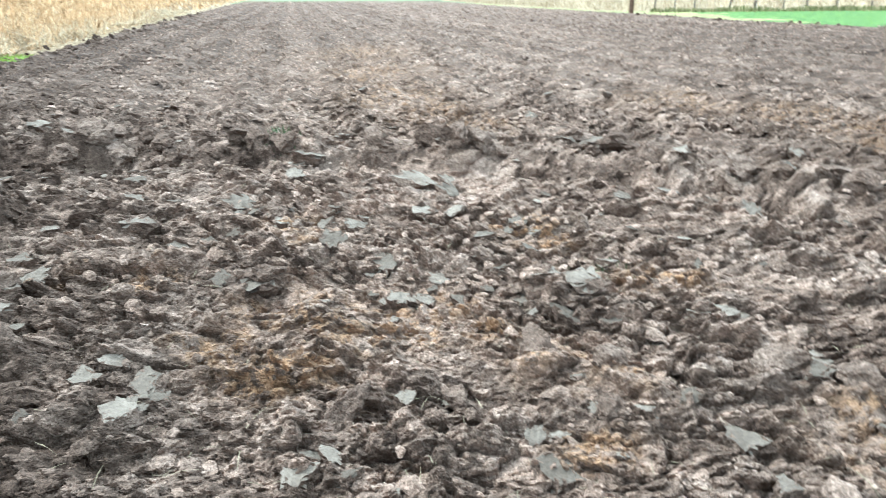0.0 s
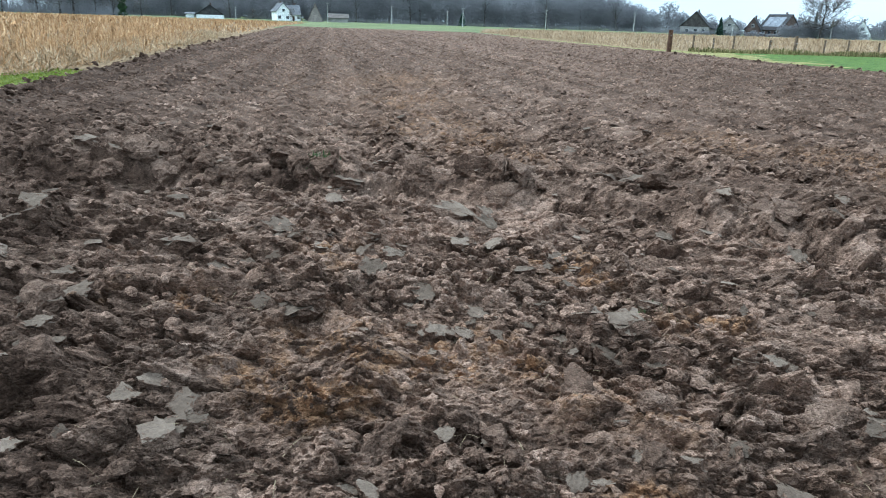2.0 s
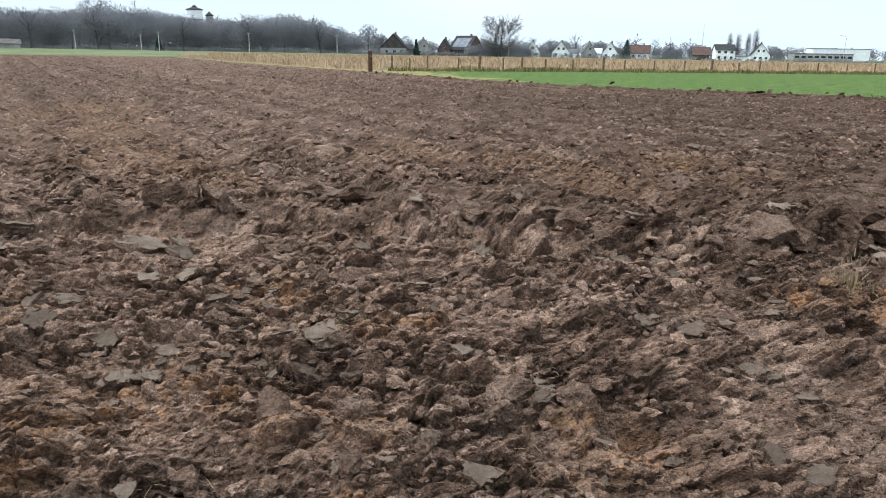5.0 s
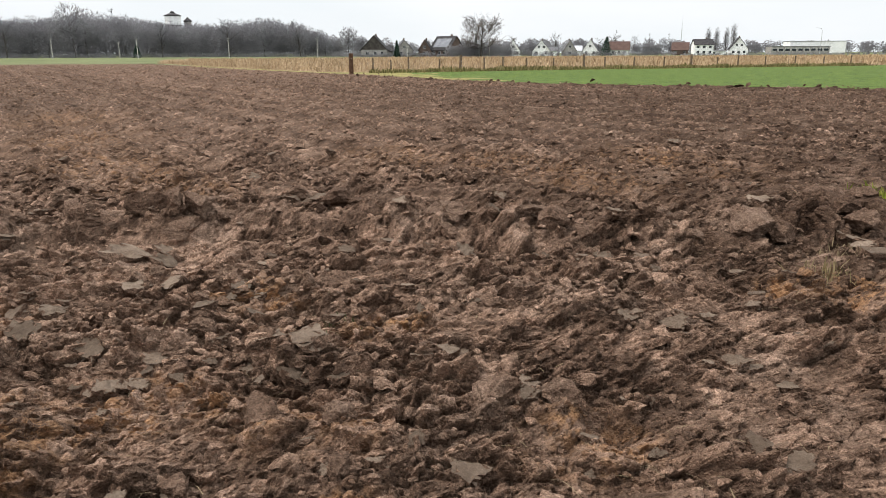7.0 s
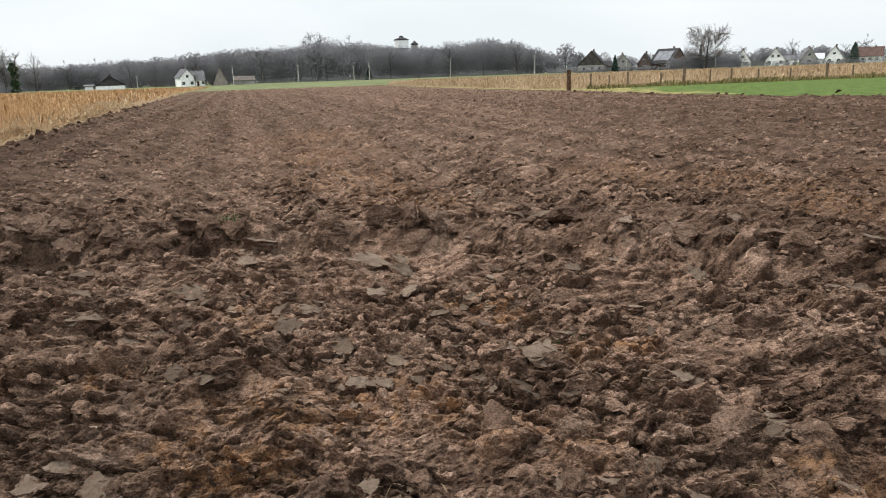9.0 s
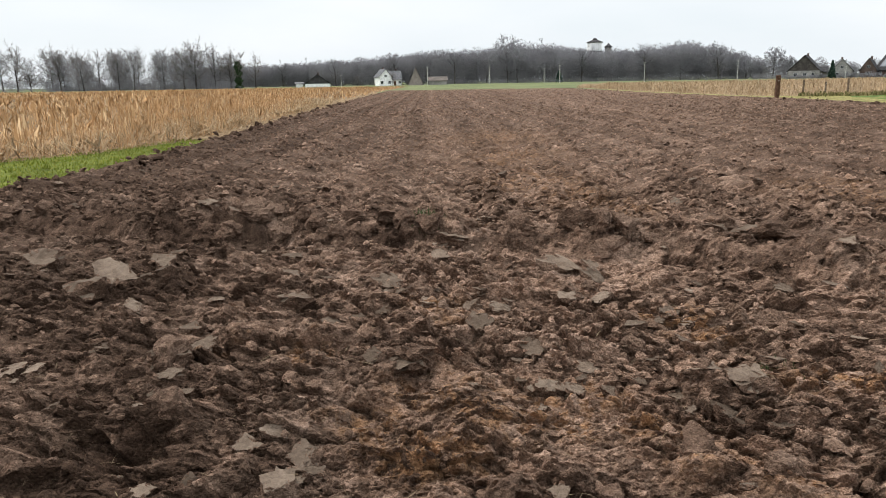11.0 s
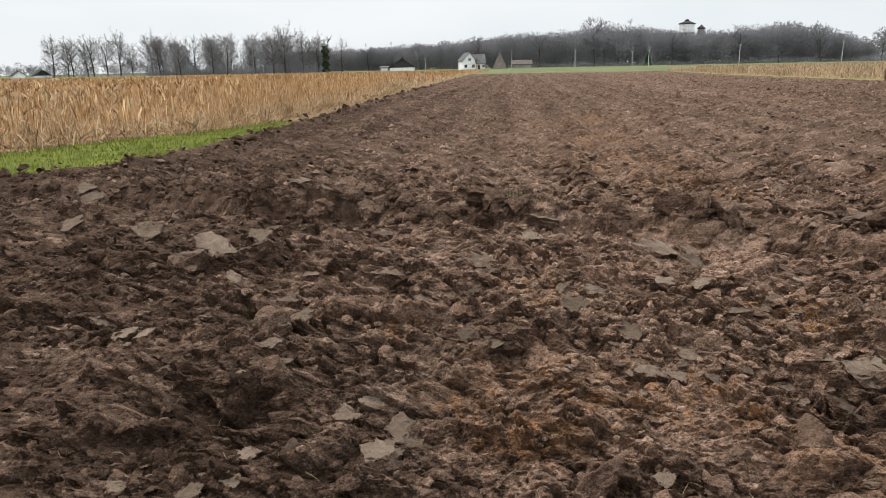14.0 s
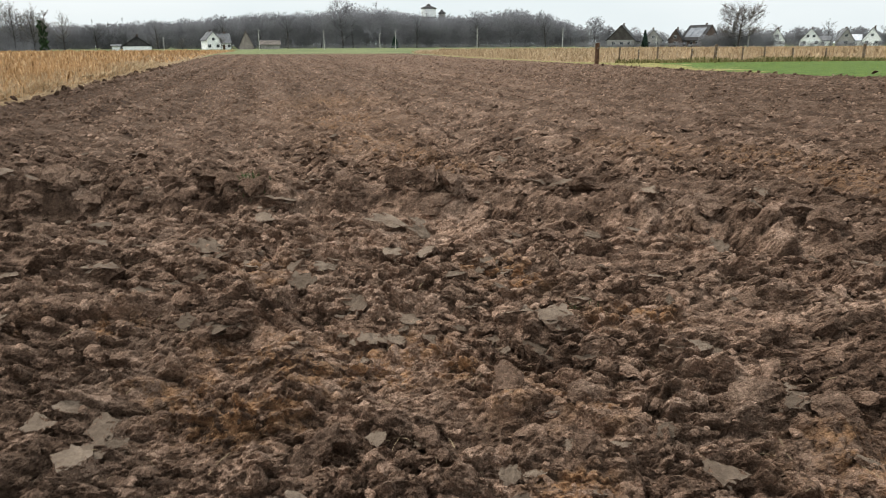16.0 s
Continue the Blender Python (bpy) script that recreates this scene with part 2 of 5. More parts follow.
dark_roof = mottled("dark_roof_tiles", (0.035, 0.034, 0.036), (0.07, 0.066, 0.066), 0.8, 5, 0.85, 0.4, 0.02)
red_roof = mottled("red_roof_tiles", (0.085, 0.056, 0.048), (0.13, 0.083, 0.071), 0.8, 5, 0.85, 0.4, 0.02)
brown_roof = mottled("brown_barn_roof", (0.10, 0.085, 0.075), (0.16, 0.138, 0.122), 0.7, 5, 0.9, 0.4, 0.02)
panel_roof = mottled("pale_roof_panels", (0.42, 0.43, 0.45), (0.58, 0.59, 0.61), 0.6, 5, 0.4, 0.1, 0.01)
solar_mat = mottled("solar_panel_glass", (0.13, 0.14, 0.16), (0.20, 0.21, 0.23), 0.6, 5, 0.35, 0.05, 0.01)
barn_boards = mottled("pale_barn_boards", (0.22, 0.19, 0.17), (0.31, 0.265, 0.24), 0.9, 7, 0.9, 0.3, 0.01)
frame_mat = mottled("window_frame_paint", (0.5, 0.5, 0.48), (0.66, 0.66, 0.64), 1, 9, 0.6, 0.1, 0.005)
steel_mat = mottled("galvanised_steel", (0.34, 0.35, 0.36), (0.48, 0.49, 0.5), 2, 12, 0.5, 0.1, 0.005)
pane_mat, pn, pl, pb = material("window_glass", 0.12)
pb.inputs["Base Color"].default_value = (0.02, 0.024, 0.03, 1)
pb.inputs["Specular IOR Level"].default_value = 0.5

# ---- mesh helpers ----


def mesh_object(name, verts, faces, mat, parent=None, label="", smooth=False):
    me = bpy.data.meshes.new(name)
    me.from_pydata([tuple(v) for v in verts], [], faces)
    me.update()
    for mm in mat if isinstance(mat, (list, tuple)) else [mat]:
        me.materials.append(mm)
    if smooth:
        me.polygons.foreach_set("use_smooth", [True] * len(me.polygons))
    ob = new(name, me)
    if parent:
        ob.parent = parent
    if label:
        ob["label"] = label
    return ob


def part(name, bm, mat, parent, label=""):
    me = bpy.data.meshes.new(name)
    bm.normal_update()
    bm.to_mesh(me)
    bm.free()
    me.materials.append(mat)
    ob = new(name, me)
    ob.parent = parent
    if label:
        ob["label"] = label
    return ob


def block(x0, y0, z0, x1, y1, z1, bevel=0.0):
    bm = bmesh.new()
    bmesh.ops.create_cube(bm, size=1, matrix=Matrix.Translation(((x0 + x1) / 2, (y0 + y1) / 2, (z0 + z1) / 2)) @ Matrix.Diagonal((x1 - x0, y1 - y0, z1 - z0, 1)))
    if bevel:
        bmesh.ops.bevel(bm, geom=bm.edges[:], offset=bevel, segments=1, affect="EDGES")
    return bm


def base(name, x, y, z=0, turn=0, label="", category="", group=""):
    ob = new(name)
    ob.matrix_basis = pose(x, y, z, 0, 0, turn)
    return tagged(ob, label, category, group)


def hash01(ix, iy, seed):
    """Random numbers in 0..1 for integer lattice points."""
    h = (ix.astype(np.int64) * 374761393 + iy.astype(np.int64) * 668265263 + seed * 974634737) & 0xFFFFFFFF
    h = ((h ^ (h >> 13)) * 1274126177) & 0xFFFFFFFF
    h = ((h ^ (h >> 16)) * 2246822519) & 0xFFFFFFFF
    return ((h ^ (h >> 15)) & 0xFFFFFF) / float(0xFFFFFF)


def value_noise(x, y, seed):
    ix, iy = np.floor(x), np.floor(y)
    fx, fy = x - ix, y - iy
    fx, fy = fx * fx * (3 - 2 * fx), fy * fy * (3 - 2 * fy)
    a, b = hash01(ix, iy, seed), hash01(ix + 1, iy, seed)
    c, d = hash01(ix, iy + 1, seed), hash01(ix + 1, iy + 1, seed)
    return (a * (1 - fx) + b * fx) * (1 - fy) + (c * (1 - fx) + d * fx) * fy


def fbm(x, y, seed, octaves=4, gain=0.5):
    out, amp, total = 0, 1.0, 0.0
    for k in range(octaves):
        out = out + amp * value_noise(x * 2**k, y * 2**k, seed + k)
        total, amp = total + amp, amp * gain
    return out / total


_table_rng = np.random.default_rng(2024)
TABLES = [_table_rng.random(65536).astype(np.float32) for _ in range(9)]


def crumbs(x, y, cell, seed, round_share=0.55, keep=None):
    """Height of heaped crumbs, in cells, and the tone of each: each one a squashed ball, skewed, cut off by a tilted
    plane, with open gaps between.
    """
    out, shade = np.zeros(x.shape, np.float32), np.full(x.shape, 0.5, np.float32)
    live = np.ones(x.shape, bool) if keep is None else keep > 0.01
    u, v = (x[live] / cell).astype(np.float32), (y[live] / cell).astype(np.float32)
    ix, iy = np.floor(u).astype(np.int64), np.floor(v).astype(np.int64)
    # gaps between crumbs keep 0.35, darker than the average crumb
    top, tone = np.zeros(u.shape, np.float32), np.full(u.shape, 0.35, np.float32)
    for dx in (-1, 0, 1):
        for dy in (-1, 0, 1):
            key = ((ix + dx + 37 * seed) & 255) * 256 + ((iy + dy + 91 * seed) & 255)
            r = 0.30 + 0.45 * TABLES[2][key]
            du = u - (ix + dx) - TABLES[0][key]
            dv = v - (iy + dy) - TABLES[1][key]
            lean = 1.3 * (TABLES[3][key] - 0.5)
            d2 = ((du + lean * dv) ** 2 + dv * dv) / (r * r)
            dome = r * np.sqrt(np.maximum(1 - d2, 0)) * (0.7 + 0.8 * TABLES[4][key])
            cut = r * (0.35 + round_share * TABLES[5][key]) + 1.1 * ((TABLES[6][key] - 0.5) * du + (TABLES[7][key] - 0.5) * dv)
            lump = np.minimum(dome, np.maximum(cut, 0))
            tone = np.where(lump > top, TABLES[8][key], tone)
            top = np.maximum(top, lump)
    out[live] = top if keep is None else top * keep[live]
    shade[live] = tone
    return out, shade


# ---- plan ----
FIELD = [(-10.4, 9.0), (-9.9, 10.4), (-10.2, 12.9), (-10.9, 16.0), (-12.0, 20.8), (-14.7, 31.0), (-21.3, 56.0), (-33.5, 104.0), (-41.5, 137.0),
         (-7.0, 137.0), (3.8, 87.0), (10.4, 63.0), (13.0, 56.5), (15.3, 44.0), (18.7, 35.0), (24.4, 30.0), (29.5, 24.5), (48.0, 6.0), (48.0, -30.0), (-34.0, -30.0)]
STRAW_LEFT = [(-13.4, 11.3), (-13.2, 13.6), (-12.4, 15.6), (-12.2, 18.7), (-12.5, 21.2), (-15.1, 31.2), (-21.8, 56.3), (-34.0, 104.3), (-42.3, 138.0),
              (-62.0, 225.0), (-330.0, 250.0), (-330.0, -40.0), (-42.0, -40.0)]
STRAW_RIGHT = [(-5.5, 138.5), (5.0, 88.0), (11.4, 64.5), (14.5, 62.5), (30.0, 66.0), (75.0, 69.0), (330.0, 80.0), (330.0, 250.0), (40.0, 250.0), (-8.0, 240.0)]


def distance_to(poly, x, y):
    """Signed distance to a polygon, positive inside."""
    best = np.full(x.shape, 1e9)
    inside = np.zeros(x.shape, bool)
    for (ax, ay), (bx, by) in zip(poly, poly[1:] + poly[:1]):
        ex, ey = bx - ax, by - ay
        s = np.clip(((x - ax) * ex + (y - ay) * ey) / (ex * ex + ey * ey), 0, 1)
        best = np.minimum(best, np.hypot(x - ax - s * ex, y - ay - s * ey))
        if ay != by:
            cross = (y > min(ay, by)) & (y <= max(ay, by)) & (x < ax + (y - ay) * ex / ey)
            inside ^= cross
    return np.where(inside, best, -best)


FURROW = radians(13.6)
DIPS = [(-3.75, 7.45, 0.24, 0.30), (-2.1, 2.72, 0.15, 0.22), (-0.92, 3.72, 0.14, 0.09), (2.02, 2.6, 0.13, 0.12), (0.67, 3.66, 0.10, 0.08), (5.1, 3.95, 0.22, 0.14), (-3.3, 7.6, 0.4, 0.06)]
MOUNDS = [(-4.2, 7.9, 0.35, 0.12), (1.25, 7.95, 0.45, 0.12), (2.2, 7.1, 0.5, 0.10), (3.2, 6.2, 0.5, 0.08), (5.4, 5.7, 0.5, 0.14), (6.5, 5.7, 0.4, 0.13), (-2.5, 3.62, 0.25, 0.10),
          (-1.05, 3.9, 0.22, 0.08), (0.62, 3.95, 0.16, 0.07), (1.85, 2.75, 0.22, 0.10), (0.55, 3.1, 0.18, 0.06), (0.8, 2.95, 0.18, 0.07), (-0.6, 3.4, 0.3, 0.05), (0.2, 8.0, 0.5, 0.08), (-1.9, 8.0, 0.5, 0.09)]


def headland(x):
    """The line, across the furrows, where the ploughing begins anew."""
    return np.interp(x, [-9, -4.5, -2, 0.5, 2, 3, 5, 7, 10], [8.2, 7.8, 7.8, 7.6, 7.1, 6.1, 5.5, 5.2, 4.8])


# the sheet of ground is laid out in rings and spokes round the standing place, closest where the soil is seen near by
HUB = (0.1, -0.2)
SPOKE, RING, RING_FAR = 0.0039, 0.0034, 0.0072


def ring_step(r):
    return np.interp(r, [0, 1.3, 1.7, 6, 9, 20, 110, 170, 4000], [0.05, 0.02, RING, RING, 0.0042, RING_FAR, RING_FAR, 0.05, 0.12])


radii = [0.05]
while radii[-1] < 4000:
    radii.append(radii[-1] * (1 + float(ring_step(radii[-1]))))
radii = np.array(radii)
front = np.arange(radians(-62), radians(62), SPOKE)
spokes = np.concatenate([front, np.linspace(radians(62), radians(298), 170)[:-1]])


def spacing(x, y):
    """Distance between neighbouring points of the ground sheet."""
    r = np.hypot(x - HUB[0], y - HUB[1])
    behind = np.abs(np.arctan2(x - HUB[0], y - HUB[1])) > radians(62.5)
    return r * np.where(behind, 0.024, np.maximum(ring_step(r), SPOKE))


def soil_height(x, y, fine=True):
    across = x * math.cos(FURROW) + y * math.sin(FURROW)
    wx = x + 0.10 * (fbm(x * 3.5, y * 3.5, 5, 4, 0.65) - 0.5) + 0.03 * (fbm(x * 17, y * 17, 7, 2) - 0.5)
    wy = y + 0.10 * (fbm(x * 3.5, y * 3.5, 6, 4, 0.65) - 0.5) + 0.03 * (fbm(x * 17, y * 17, 8, 2) - 0.5)
    beyond = 1 / (1 + np.exp(np.clip(-(y - headland(x)) / 0.25, -40, 40)))
    gap = spacing(x, y) if fine else np.full(x.shape, 0.02)
    keep = {cell: np.clip(2.0 - gap / (0.28 * cell), 0, 1) for cell in (0.36, 0.17, 0.08, 0.04, 0.02)}
    h = 0.08 * (fbm(x * 0.6, y * 0.6, 11, 3) - 0.5) - 0.10
    h = h + beyond * 0.05 * np.sin(across * 2 * math.pi / 0.85 + 2.5 * value_noise(x * 0.5, y * 0.3, 21))
    patch = np.clip(fbm(x * 1.1, y * 1.1, 31, 3) * 2.8 - 0.75, 0.1, 1.25)
    rubble = np.clip(fbm(x * 2.3, y * 2.3, 33, 3) * 2.6 - 0.55, 0.25, 1.2)
    big, tone_a = crumbs(wx, wy * 1.15, 0.36, 1, 0.3, keep[0.36])
    mid, tone_b = crumbs(wx + 5.1, wy * 1.15, 0.17, 2, 0.3, keep[0.17])
    small, tone_c = crumbs(wx + 2.3, wy * 1.15 + 0.7, 0.08, 3, 0.35, keep[0.08])
    coarse = np.clip(2.0 - gap / 0.22, 0, 1) * (1 - keep[0.36])
    h = h + 0.10 * coarse * (fbm(x * 2.2, y * 2.2, 49, 2, 0.6) - 0.4)
    heap = 0.36 * 0.56 * patch * (1 - 0.45 * beyond) * big + 0.17 * 1.0 * rubble * mid + 0.08 * 1.12 * (0.45 + 0.55 * rubble) * small
    tone = 0.3 * (tone_a - 0.5) + 0.5 * (tone_b - 0.5) + 0.5 * (tone_c - 0.5)
    h = h + 0.06 * (fbm(x * 3.2, y * 4.0, 47, 4, 0.55) - 0.5)
    if fine:
        grit, tone_d = crumbs(wx + 1.3, wy * 1.15 + 3.7, 0.04, 4, 0.5, keep[0.04])
        heap = heap + 0.04 * 1.1 * grit + 0.02 * 0.9 * crumbs(wx + 4.3, wy + 1.9, 0.02, 5, 0.8, keep[0.02])[0]
        tone = tone + 0.4 * (tone_d - 0.5)
    h = h + heap
    h = h + 0.12 * np.exp(-(((y - headland(x)) / 0.3) ** 2)) - 0.13 * np.exp(-(((y - headland(x) + 0.55) / 0.3) ** 2))
    for cx, cy, r, d in DIPS:
        h = h - d * np.exp(-((x - cx) ** 2 + (y - cy) ** 2) / r**2)
    for cx, cy, r, d in MOUNDS:
        h = h + d * np.exp(-((x - cx) ** 2 + (y - cy) ** 2) / r**2)
    return h, heap, tone


def ground_height(x, y, fine=True):
    inside = distance_to(FIELD, x, y)
    s = np.clip(inside / 0.25 + 0.5 + 0.8 * (value_noise(x * 2.2, y * 2.2, 77) - 0.5), 0, 1)
    ridge = 0.13 * np.exp(-(((inside - 0.35) / 0.35) ** 2)) * (0.3 + value_noise(x * 1.7, y * 1.7, 78))
    grass = 0.02 * fbm(x * 1.5, y * 1.5, 91, 3) + 0.015
    h, heap, tone = soil_height(x, y, fine)
    return s * (h + ridge) + (1 - s) * grass, s * heap, tone


ring_r, spoke_a = np.meshgrid(radii, spokes, indexing="ij")
gx, gy = HUB[0] + ring_r * np.sin(spoke_a), HUB[1] + ring_r * np.cos(spoke_a)
gz, heap, clod_tone = ground_height(gx, gy)
soil_share = np.clip(distance_to(FIELD, gx, gy) / 0.25 + 0.5 + 0.8 * (value_noise(gx * 2.2, gy * 2.2, 77) - 0.5), 0, 1)
nr, ns = gx.shape
# the plough has laid the clods over towards the headland, so that they overhang
LEAN = 0.85
px, py = gx + 0.2 * LEAN * heap * np.sin(gx * 2.1 + gy), gy - LEAN * heap


def soil_tone_at(x, y):
    """Tone of the soil by place: darker to the left and right and in one near patch, in streaks along the furrows
    farther off.
    """
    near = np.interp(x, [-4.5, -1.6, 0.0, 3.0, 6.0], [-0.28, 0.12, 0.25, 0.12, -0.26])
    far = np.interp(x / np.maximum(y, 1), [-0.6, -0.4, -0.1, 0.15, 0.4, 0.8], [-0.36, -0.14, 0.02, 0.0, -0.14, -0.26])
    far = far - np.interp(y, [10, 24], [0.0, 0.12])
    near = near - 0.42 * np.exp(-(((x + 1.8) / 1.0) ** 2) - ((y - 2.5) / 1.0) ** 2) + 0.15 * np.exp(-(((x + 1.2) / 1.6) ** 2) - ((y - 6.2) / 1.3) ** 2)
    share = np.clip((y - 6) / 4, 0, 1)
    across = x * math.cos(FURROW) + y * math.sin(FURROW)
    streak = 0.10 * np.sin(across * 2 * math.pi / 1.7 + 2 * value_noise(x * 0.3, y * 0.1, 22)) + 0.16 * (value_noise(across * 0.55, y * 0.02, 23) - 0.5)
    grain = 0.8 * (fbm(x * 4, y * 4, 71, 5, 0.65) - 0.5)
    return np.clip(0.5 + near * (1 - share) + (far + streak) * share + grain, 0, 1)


OCHRE_NEAR = [(-1.01, 4.99, 0.2), (0.63, 4.89, 0.26), (0.71, 4.24, 0.16), (1.34, 4.14, 0.22), (-0.74, 3.63, 0.3), (-0.06, 3.79, 0.24), (0.53, 3.1, 0.17), (0.77, 2.94, 0.2),
              (-0.73, 2.94, 0.24), (1.85, 2.5, 0.26), (-0.14, 3.43, 0.2), (0.28, 3.45, 0.16), (0.68, 2.4, 0.15), (-0.4, 3.4, 0.26), (-1.26, 5.22, 0.2), (-1.77, 3.98, 0.16),
              (-2.38, 4.0, 0.15), (-1.08, 3.18, 0.18), (0.54, 5.06, 0.24), (-0.34, 3.57, 0.2), (4.57, 3.67, 0.4), (4.2, 3.9, 0.2)]
OCHRE_FAR = [(-1.1, 12.6, 0.9), (-2.0, 16.5, 1.1), (0.26, 9.5, 0.55), (4.84, 10.3, 0.8), (5.4, 8.8, 0.7), (-0.5, 10.8, 0.6), (3.4, 11.6, 0.8), (7.5, 9.6, 0.8), (-3.2, 22.0, 1.5)]


def ochre_at(x, y):
    """Share of sandy ochre subsoil turned up by the plough."""
    out = np.zeros(x.shape)
    for ox, oy, r in OCHRE_NEAR:
        out = np.maximum(out, 1.1 * np.exp(-((((x - ox) / 1.25) ** 2 + (y - oy) ** 2) / (r * 0.95) ** 2) ** 1.5))
    for ox, oy, r in OCHRE_FAR:
        out = np.maximum(out, 0.7 * np.exp(-(((x - ox) ** 2 + ((y - oy) * 0.55) ** 2) / r**2)))
    return out * np.clip(fbm(x * 5, y * 5, 63, 4) * 2.6 - 0.5, 0, 1)


ochre = ochre_at(gx, gy)

ground_mesh = bpy.data.meshes.new("ground")
ground_mesh.vertices.add(nr * ns + 1)
hub_z = float(gz[0].mean())
ground_mesh.vertices.foreach_set("co", np.concatenate([np.stack([px, py, gz], -1).reshape(-1, 3), [[HUB[0], HUB[1], hub_z]]]).astype(np.float32).ravel())
here, beside = np.arange(ns), (np.arange(ns) + 1) % ns
row = (np.arange(nr - 1) * ns)[:, None]
quads = np.stack([row + here, row + ns + here, row + ns + beside, row + beside], -1).reshape(-1, 4)
middle = np.stack([here, beside, np.full(ns, nr * ns)], -1)
corners = np.concatenate([quads.ravel(), middle.ravel()]).astype(np.int32)
ground_mesh.loops.add(len(corners))
ground_mesh.loops.foreach_set("vertex_index", corners)
ground_mesh.polygons.add(len(quads) + ns)
ground_mesh.polygons.foreach_set("loop_start", np.concatenate([np.arange(len(quads)) * 4, len(quads) * 4 + 3 * np.arange(ns)]).astype(np.int32))
cx, cy = (gx[:-1] + np.roll(gx, -1, 1)[1:]) / 2, (gy[:-1] + np.roll(gy, -1, 1)[1:]) / 2
kinds = np.where(soil_share[:-1] > 0.4, 0, 1)
kinds = np.where((kinds == 1) & (cy > 110), 2, kinds)
kinds = np.where((kinds == 1) & (cx < 0), np.where(cy < 19.5, 4, 3), kinds)
kinds = np.where((kinds == 1) & (cx < 15 + 5 * value_noise(cy, cx, 3)) & (cy > 40), 5, kinds)
kinds = np.where((kinds > 0) & ((distance_to(STRAW_LEFT, cx, cy) > 0.1) | (distance_to(STRAW_RIGHT, cx, cy) > 0.1)), 3, kinds)
ground_mesh.update(calc_edges=True)
ground_mesh.polygons.foreach_set("material_index", np.concatenate([kinds.ravel(), np.zeros(ns)]).astype(np.int32))
ground_mesh.polygons.foreach_set("use_smooth", np.concatenate([(kinds > 0).ravel(), np.zeros(ns, bool)]))
mark = ground_mesh.attributes.new("ochre", "FLOAT", "POINT")
mark.data.foreach_set("value", np.append(ochre.ravel(), 0.0).astype(np.float32))
mark = ground_mesh.attributes.new("soil_tone", "FLOAT", "POINT")
mark.data.foreach_set("value", np.append(np.clip(soil_tone_at(gx, gy) + clod_tone, 0, 1).ravel(), 0.5).astype(np.float32))
for mm in (soil, grass_mat, meadow_mat, litter_mat, verge_mat, dry_grass_mat):
    ground_mesh.materials.append(mm)
ground = tagged(new("ground", ground_mesh), "freshly ploughed brown clay field with grass verges and stubble land", "ground", kind="structure")

# ---- straw, grass ----


def ribbons(name, x, y, z, height, width, lean, rng, mat, curl=0.5):
    """Bent blades: each of two quads, at its own place, height and lean."""
    n = len(x)
    turn, face = rng.uniform(0, 2 * math.pi, n), rng.uniform(0, 2 * math.pi, n)
    lx, ly = np.cos(turn) * lean, np.sin(turn) * lean
    wx, wy = np.cos(face) * width / 2, np.sin(face) * width / 2
    bend = rng.uniform(-curl, curl, n)
    v = np.zeros((n, 6, 3))
    for k, s in enumerate((0.0, 0.55, 1.0)):
        taper = (1.0, 0.9, 0.35)[k]
        mx, my = x + lx * height * s * (1 + bend * s), y + ly * height * s * (1 + bend * s)
        mz = z - 0.02 + height * (s - 0.35 * lean * s * s)
        v[:, 2 * k] = np.stack([mx - wx * taper, my - wy * taper, mz], -1)
        v[:, 2 * k + 1] = np.stack([mx + wx * taper, my + wy * taper, mz], -1)
    o = (np.arange(n) * 6)[:, None, None]
    f = (o + np.array([[0, 1, 3, 2], [2, 3, 5, 4]])[None]).reshape(-1, 4).astype(np.int32)
    me = bpy.data.meshes.new(name)
    me.vertices.add(n * 6)
    me.vertices.foreach_set("co", v.astype(np.float32).ravel())
    me.loops.add(f.size)
    me.loops.foreach_set("vertex_index", f.ravel())
    me.polygons.add(len(f))
    me.polygons.foreach_set("loop_start", np.arange(0, f.size, 4, dtype=np.int32))
    me.update(calc_edges=True)
    me.materials.append(mat)
    return new(name, me)


def scattered(rng, n, box, poly, lo, hi):
    """Random places in a box whose depth inside a polygon lies between lo and hi."""
    x, y = rng.uniform(box[0], box[1], n), rng.uniform(box[2], box[3], n)
    d = distance_to(poly, x, y)
    keep = (d > lo) & (d < hi)
    return x[keep], y[keep]


def straw_field(name, bands, seed, label, mat=straw_mat):
    rng = np.random.default_rng(seed)
    px, py, pw, ph = [], [], [], []
    for n, box, poly, lo, hi, width in bands:
        x, y = scattered(rng, n, box, poly, lo, hi)
        px.append(x), py.append(y), pw.append(np.full(len(x), width)), ph.append(np.full(len(x), 1.0))
    x, y, w = np.concatenate(px), np.concatenate(py), np.concatenate(pw)
    n = len(x)
    patch = 0.75 + 0.5 * fbm(x * 0.35, y * 0.35, 401, 3)
    h = rng.uniform(0.28, 0.8, n) * patch
    lean = np.abs(rng.normal(0, 0.75, n)).clip(0, 1.7)
    return tagged(ribbons(name, x, y, np.full(n, 0.02), h, w * rng.uniform(0.5, 1.5, n), lean, rng, mat, 0.8), label, "stubble", kind="stuff")


